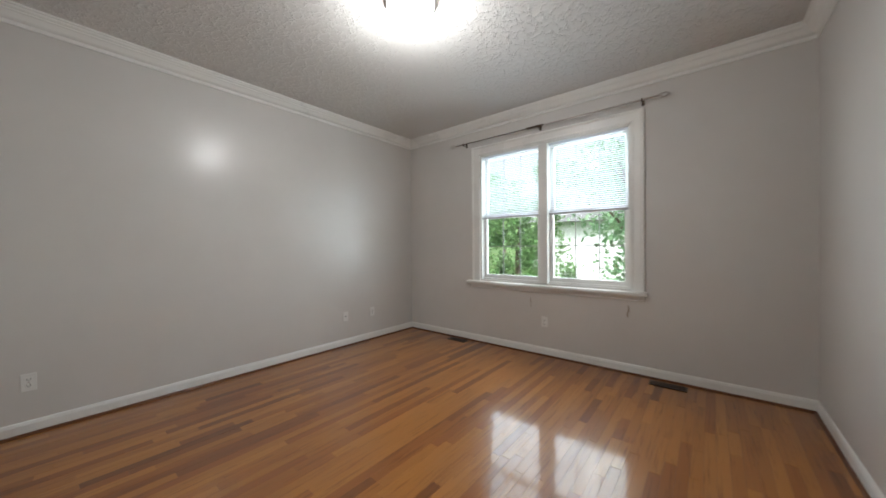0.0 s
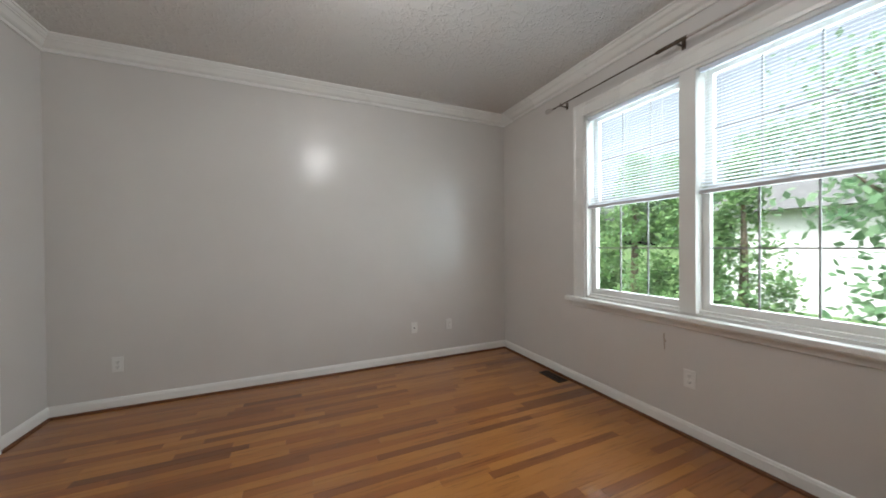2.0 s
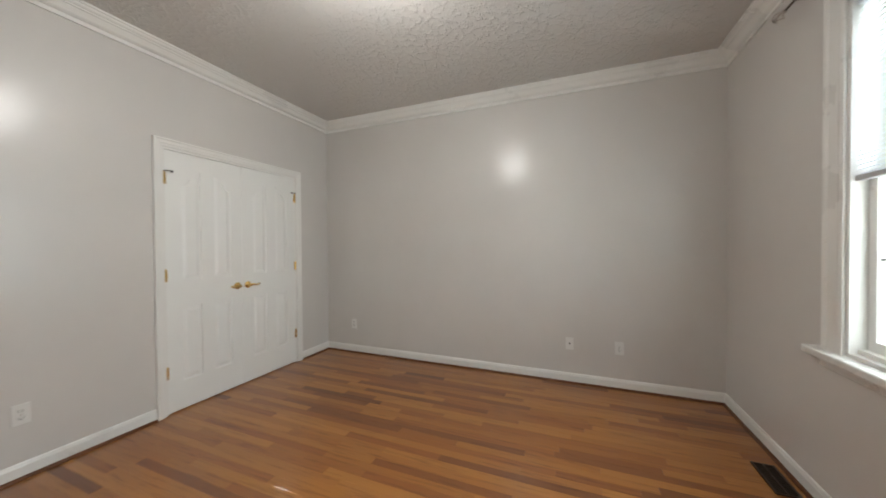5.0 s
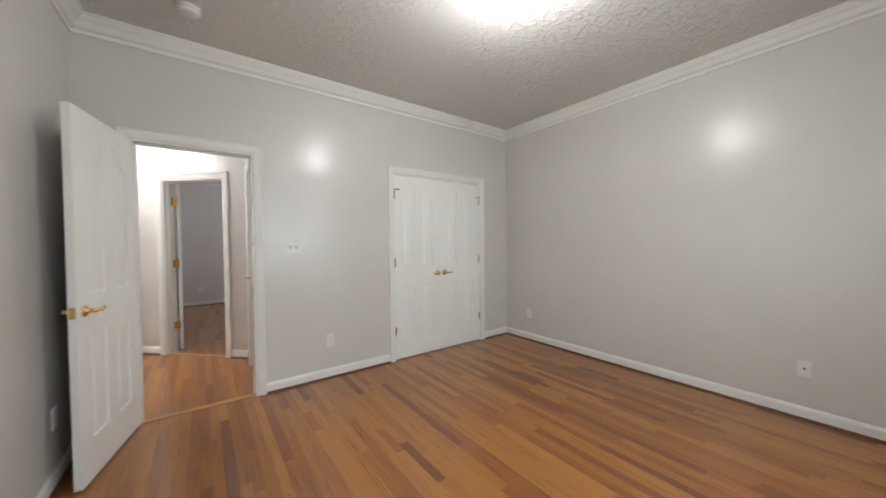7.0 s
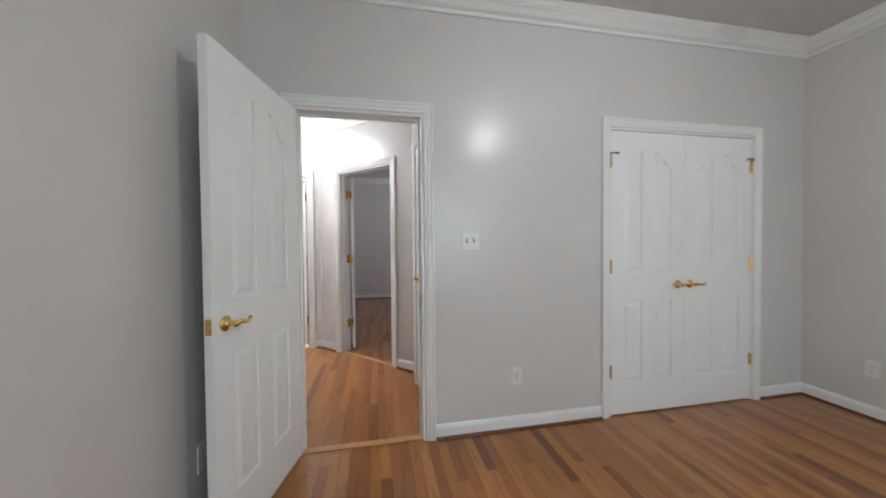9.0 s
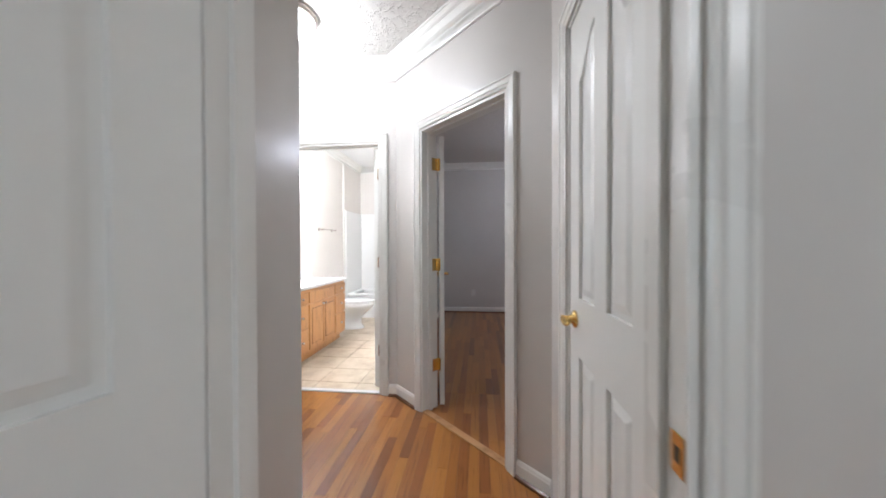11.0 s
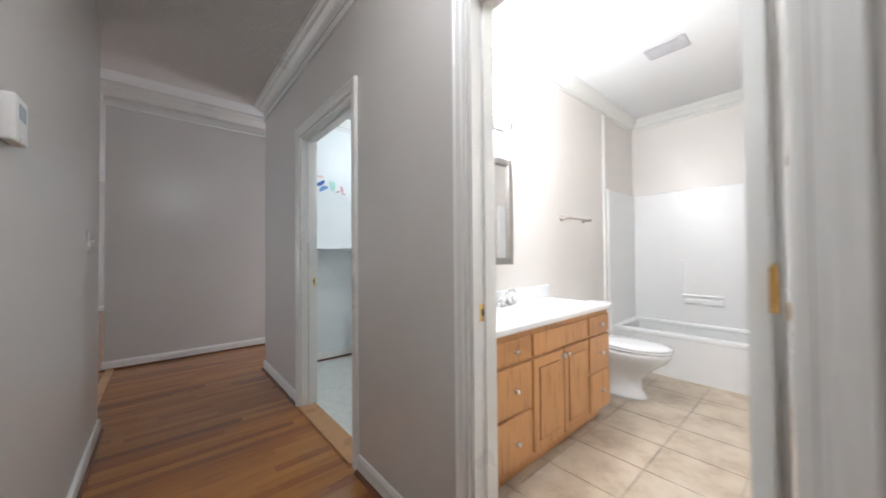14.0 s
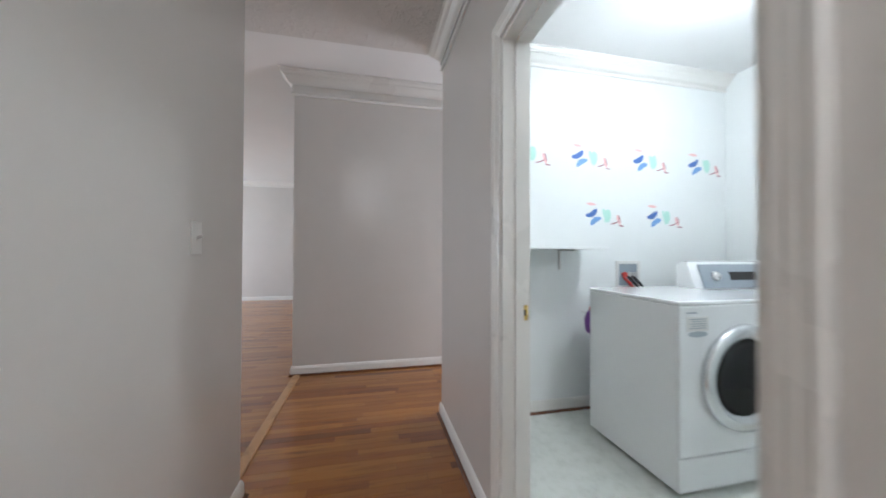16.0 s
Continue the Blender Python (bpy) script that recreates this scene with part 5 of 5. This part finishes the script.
for k, y in enumerate((-3.96, -4.52)):
    motif(y, 1.47, k + 9)

# ---- outside the window ----
GZ = -0.7
ground = bm_obj("ground", boxes((-400, 3.6, GZ - 0.2, 400, 800, GZ)), M["grass"])
tagged(ground, "green lawn outside the window", "ground", kind="structure")
hs = thing("white_house", pose(-3.4, 14.0, GZ), "white neighbouring house with a grey roof", "house")
part("wall", boxes((-2.6, 0, 0, 4.5, 5, 3.0)), M["outside_wall"], hs)
for k in range(14):
    part("siding_board", boxes((-2.62, -0.02, 0.2 * k, 4.52, 0, 0.2 * k + 0.185)), M["outside_wall"], hs)
bm = bmesh.new()
vs = [bm.verts.new(p) for p in ((-3, -0.5, 2.9), (5, -0.5, 2.9), (5, 2.5, 4.3), (-3, 2.5, 4.3), (5, 5.5, 2.9), (-3, 5.5, 2.9))]
for q in ((0, 1, 2, 3), (3, 2, 4, 5), (0, 3, 5), (1, 4, 2), (0, 5, 4, 1)):
    bm.faces.new([vs[i] for i in q])
part("roof", bm, M["shingle"], hs)


def leaf_cloud(pts, size, r, droop):
    """Many small bent leaf quads, from_pydata."""
    verts, faces = [], []
    for p in pts:
        a, b = r.uniform(0, 6.28), r.uniform(-0.9, 0.5) - droop
        s = size * r.uniform(0.6, 1.4)
        d = Vector((math.cos(a) * math.cos(b), math.sin(a) * math.cos(b), math.sin(b)))
        side = d.cross(Vector((0, 0, 1))).normalized() * s * 0.32
        side.z += r.uniform(-0.3, 0.3) * s
        i = len(verts)
        verts += [p, p + d * s * 0.5 + side, p + d * s, p + d * s * 0.5 - side]
        faces.append((i, i + 1, i + 2, i + 3))
    me = bpy.data.meshes.new("crown")
    me.from_pydata([tuple(v) for v in verts], [], faces)
    return me


def conifer(x, y, h, w, seed):
    r = random.Random(seed)
    t = thing("conifer", pose(x, y, GZ), "dense bright green conifer hedge tree outside", "tree", "conifer hedge")
    part("trunk", tube([(0, 0, 0), (0.03, 0, h * 0.5), (0, 0.02, h * 0.95)], [0.09, 0.06, 0.015], 8), M["bark"], t)
    pts = []
    for k in range(130):
        z = h * (0.03 + 0.95 * r.random() ** 1.1)
        rad = w * (1 - (z / h) ** 1.6) * r.uniform(0.75, 1.12) + 0.05
        a = r.uniform(0, 6.283)
        tip = Vector((rad * math.cos(a), rad * math.sin(a), z))
        for j in range(58):
            q = tip * 1.0
            f = r.uniform(0.55, 1.0)
            q.x, q.y = tip.x * f, tip.y * f
            pts.append(q + Vector((r.gauss(0, 0.07), r.gauss(0, 0.07), r.gauss(0, 0.11) + 0.1 * f)))
    me = leaf_cloud(pts, 0.085, r, -0.5)
    me.materials.append(M["conifer"])
    ob = new("crown", me)
    ob.parent = t


def broadleaf(x, y, h, w, seed):
    r = random.Random(seed)
    t = thing("leafy_tree", pose(x, y, GZ), "broadleaf tree with loose pale green leaves outside", "tree")
    part("trunk", tube([(0, 0, 0), (0.05, 0, h * 0.3), (0, 0.04, h * 0.55), (0.08, 0, h * 0.8)], [0.10, 0.08, 0.05, 0.02], 8), M["bark"], t)
    pts = []
    for k in range(16):
        a, z = r.uniform(0, 6.28), h * r.uniform(0.14, 0.85)
        e = Vector((w * r.uniform(0.5, 1.0) * math.cos(a), w * r.uniform(0.5, 1.0) * math.sin(a), z + r.uniform(0.1, 0.6)))
        part("limb", tube([(0, 0, z - 0.2), tuple(e * 0.5 + Vector((0, 0, z * 0.5))), tuple(e)], [0.03, 0.02, 0.008], 6), M["bark"], t)
        for j in range(260):
            f = r.uniform(0.25, 1.1)
            pts.append(Vector((e.x * f, e.y * f, z + (e.z - z) * f)) + Vector((r.gauss(0, 0.28), r.gauss(0, 0.28), r.gauss(0, 0.28))))
    me = leaf_cloud(pts, 0.10 if h < 5.5 else 0.16 if h < 8 else 0.3, r, 0.3)
    me.materials.append(M["leaf"])
    ob = new("crown", me)
    ob.parent = t


for k, (x, y, h, w) in enumerate(((-6.4, 6.6, 3.5, 0.95), (-5.2, 6.9, 3.2, 0.95), (-4.1, 7.0, 3.5, 0.9), (-3.4, 7.3, 3.3, 0.8), (-2.95, 8.2, 3.4, 0.7), (-7.8, 6.0, 3.6, 1.0), (-9.3, 6.2, 3.5, 1.0))):
    conifer(x, y, h, w, k + 3)
for k, (x, y, h, w) in enumerate(((-0.80, 6.6, 3.9, 0.7), (0.5, 6.6, 4.2, 1.0), (2.0, 7.2, 4.2, 1.1), (-5.5, 20.5, 7.6, 2.2), (-1.8, 21.0, 7.9, 2.3), (1.6, 20.0, 7.5, 2.2))):
    broadleaf(x, y, h, w, 40 + k)
for k, (x, y, h, w) in enumerate(((-14, 26, 9, 3), (-9, 28, 10, 3), (-4, 30, 9, 3), (4, 27, 9, 3), (9, 24, 8, 3))):
    broadleaf(x, y, h, w, 60 + k)

# ---- floors ----
BW, BH = 0.057, 0.018
LENS = [0.30, 0.42, 0.55, 0.68, 0.82, 0.96, 1.12, 1.3]


def board_mesh(w, l, h=BH):
    g, ch = 0.0002, 0.0005
    me = bpy.data.meshes.new("board")
    v = [(g, g, -h), (w - g, g, -h), (w - g, l - g, -h), (g, l - g, -h),
         (g, g, -ch), (w - g, g, -ch), (w - g, l - g, -ch), (g, l - g, -ch),
         (g + ch, g + ch, 0), (w - g - ch, g + ch, 0), (w - g - ch, l - g - ch, 0), (g + ch, l - g - ch, 0)]
    f = [(8, 9, 10, 11)] + [(a, (a + 1) % 4, (a + 1) % 4 + 4, a + 4) for a in range(4)] + [(a + 4, (a + 1) % 4 + 4, (a + 1) % 4 + 8, a + 8) for a in range(4)]
    me.from_pydata(v, [], f)
    return me, v, f


SHARED = {}


def plank_floor(name, label, rects, near, seed):
    """Strip flooring along y over rectangles; boards inside near = (x0, x1, y0, y1) are pieces, at most 290 of them."""
    r = random.Random(seed)
    sub = bm_obj(name, boxes(*[(a, b, -0.06, c2, d2, -0.0175) for a, b, c2, d2 in rects]), M["shoe"])
    tagged(sub, label, "floor", kind="structure")
    verts, faces, count = [], [], 0
    for a, b, c2, d2 in rects:
        x = a
        while x < c2 - 0.001:
            w = min(BW, c2 - x)
            y = b
            while y < d2 - 0.001:
                l = LENS[r.randrange(8)]
                if y == b:
                    l *= r.uniform(0.4, 1)
                whole = y > b and y + l < d2 and w == BW
                l = min(l, d2 - y)
                if d2 - y - l < 0.12:
                    l, whole = d2 - y, False
                dz = r.uniform(-0.0003, 0.0003)
                cx, cy = x + w / 2, y + l / 2
                if count < 290 and near[0] < cx < near[1] and near[2] < cy < near[3]:
                    key = (round(w, 4), round(l, 4))
                    if key not in SHARED:
                        SHARED[key] = board_mesh(w, l)[0]
                        SHARED[key].materials.append(M["oak_board"])
                    o = new("board", SHARED[key])
                    o.location = (x, y, dz)
                    o.parent = sub
                    count += 1
                else:
                    me, v, f = board_mesh(w, l)
                    bpy.data.meshes.remove(me)
                    i = len(verts)
                    verts += [(p[0] + x, p[1] + y, p[2] + dz) for p in v]
                    faces += [tuple(q + i for q in fc) for fc in f]
                y += l
            x += w
    me = bpy.data.meshes.new("boards")
    me.from_pydata(verts, [], faces)
    me.materials.append(M["oak_joined"])
    o = new("boards", me)
    o.parent = sub
    tagged(o, kind="stuff")


plank_floor("floor_bedroom", "glossy red-brown oak strip floor", [(XW - 0.02, YS - 0.03, XE + 0.02, YN + 0.02)], (-3.2, 0.92, 0.4, 3.45), 3)
plank_floor("floor_hall", "oak strip floor of hall and far bedroom", [(-0.27, YHB + 0.02, XF + 0.02, YS - 0.031), (-2.72, -6.02, 0.90, YHB + 0.019), (-2.72, YHB + 0.02, -0.271, -1.6)], (-0.27, 3.0, -2.9, -0.5), 5)
plank_floor("floor_living", "oak strip floor of the living room", [(4.2, YS - 0.03, 11.12, 4.12), (XF + 0.021, -1.56, 11.12, YS - 0.031), (4.6, -5.32, XF + 0.02, YHB + 0.0199)], (4.2, 5.0, -0.4, 0.5), 8)
slab("floor_laundry", 2.5, -5.15, XL - 0.02, YHB + 0.02, -0.05, 0.002, M["vinyl"], "pale speckled sheet vinyl laundry floor", "floor")
slab("floor_closet", XW, -1.36, -0.28, YS - 0.031, -0.05, -0.0005, M["oak_joined"], "oak closet floor", "floor")
bath = slab("floor_bath", 0.91, -6.1, 2.49, YH - 0.047, -0.05, 0.0015, M["grout"], "beige ceramic tile bathroom floor", "floor")
TX, TY = 0.365, 0.312
tile_meshes = {}
for i in range(-2, 3):
    for j in range(-1, 10):
        xa, xb = max(0.92, 1.592 + TX * i) + 0.003, min(2.48, 1.592 + TX * (i + 1)) - 0.003
        yb, ya = min(YH - 0.047, -2.82 - TY * j) - 0.003, max(-6.0, -2.82 - TY * (j + 1)) + 0.003
        if xb - xa < 0.02 or yb - ya < 0.02:
            continue
        key = (round(xb - xa, 3), round(yb - ya, 3))
        if key not in tile_meshes:
            me = bpy.data.meshes.new("tile")
            bm = bmesh.new()
            box(bm, 0, 0, 0, key[0], key[1], 0.006, bevel=0.0018)
            bm.to_mesh(me)
            bm.free()
            me.materials.append(M["tile"])
            tile_meshes[key] = me
        o = new("tile", tile_meshes[key])
        o.location = (xa, ya, 0.0005 + rnd.uniform(0, 0.0006))
        o.parent = bath
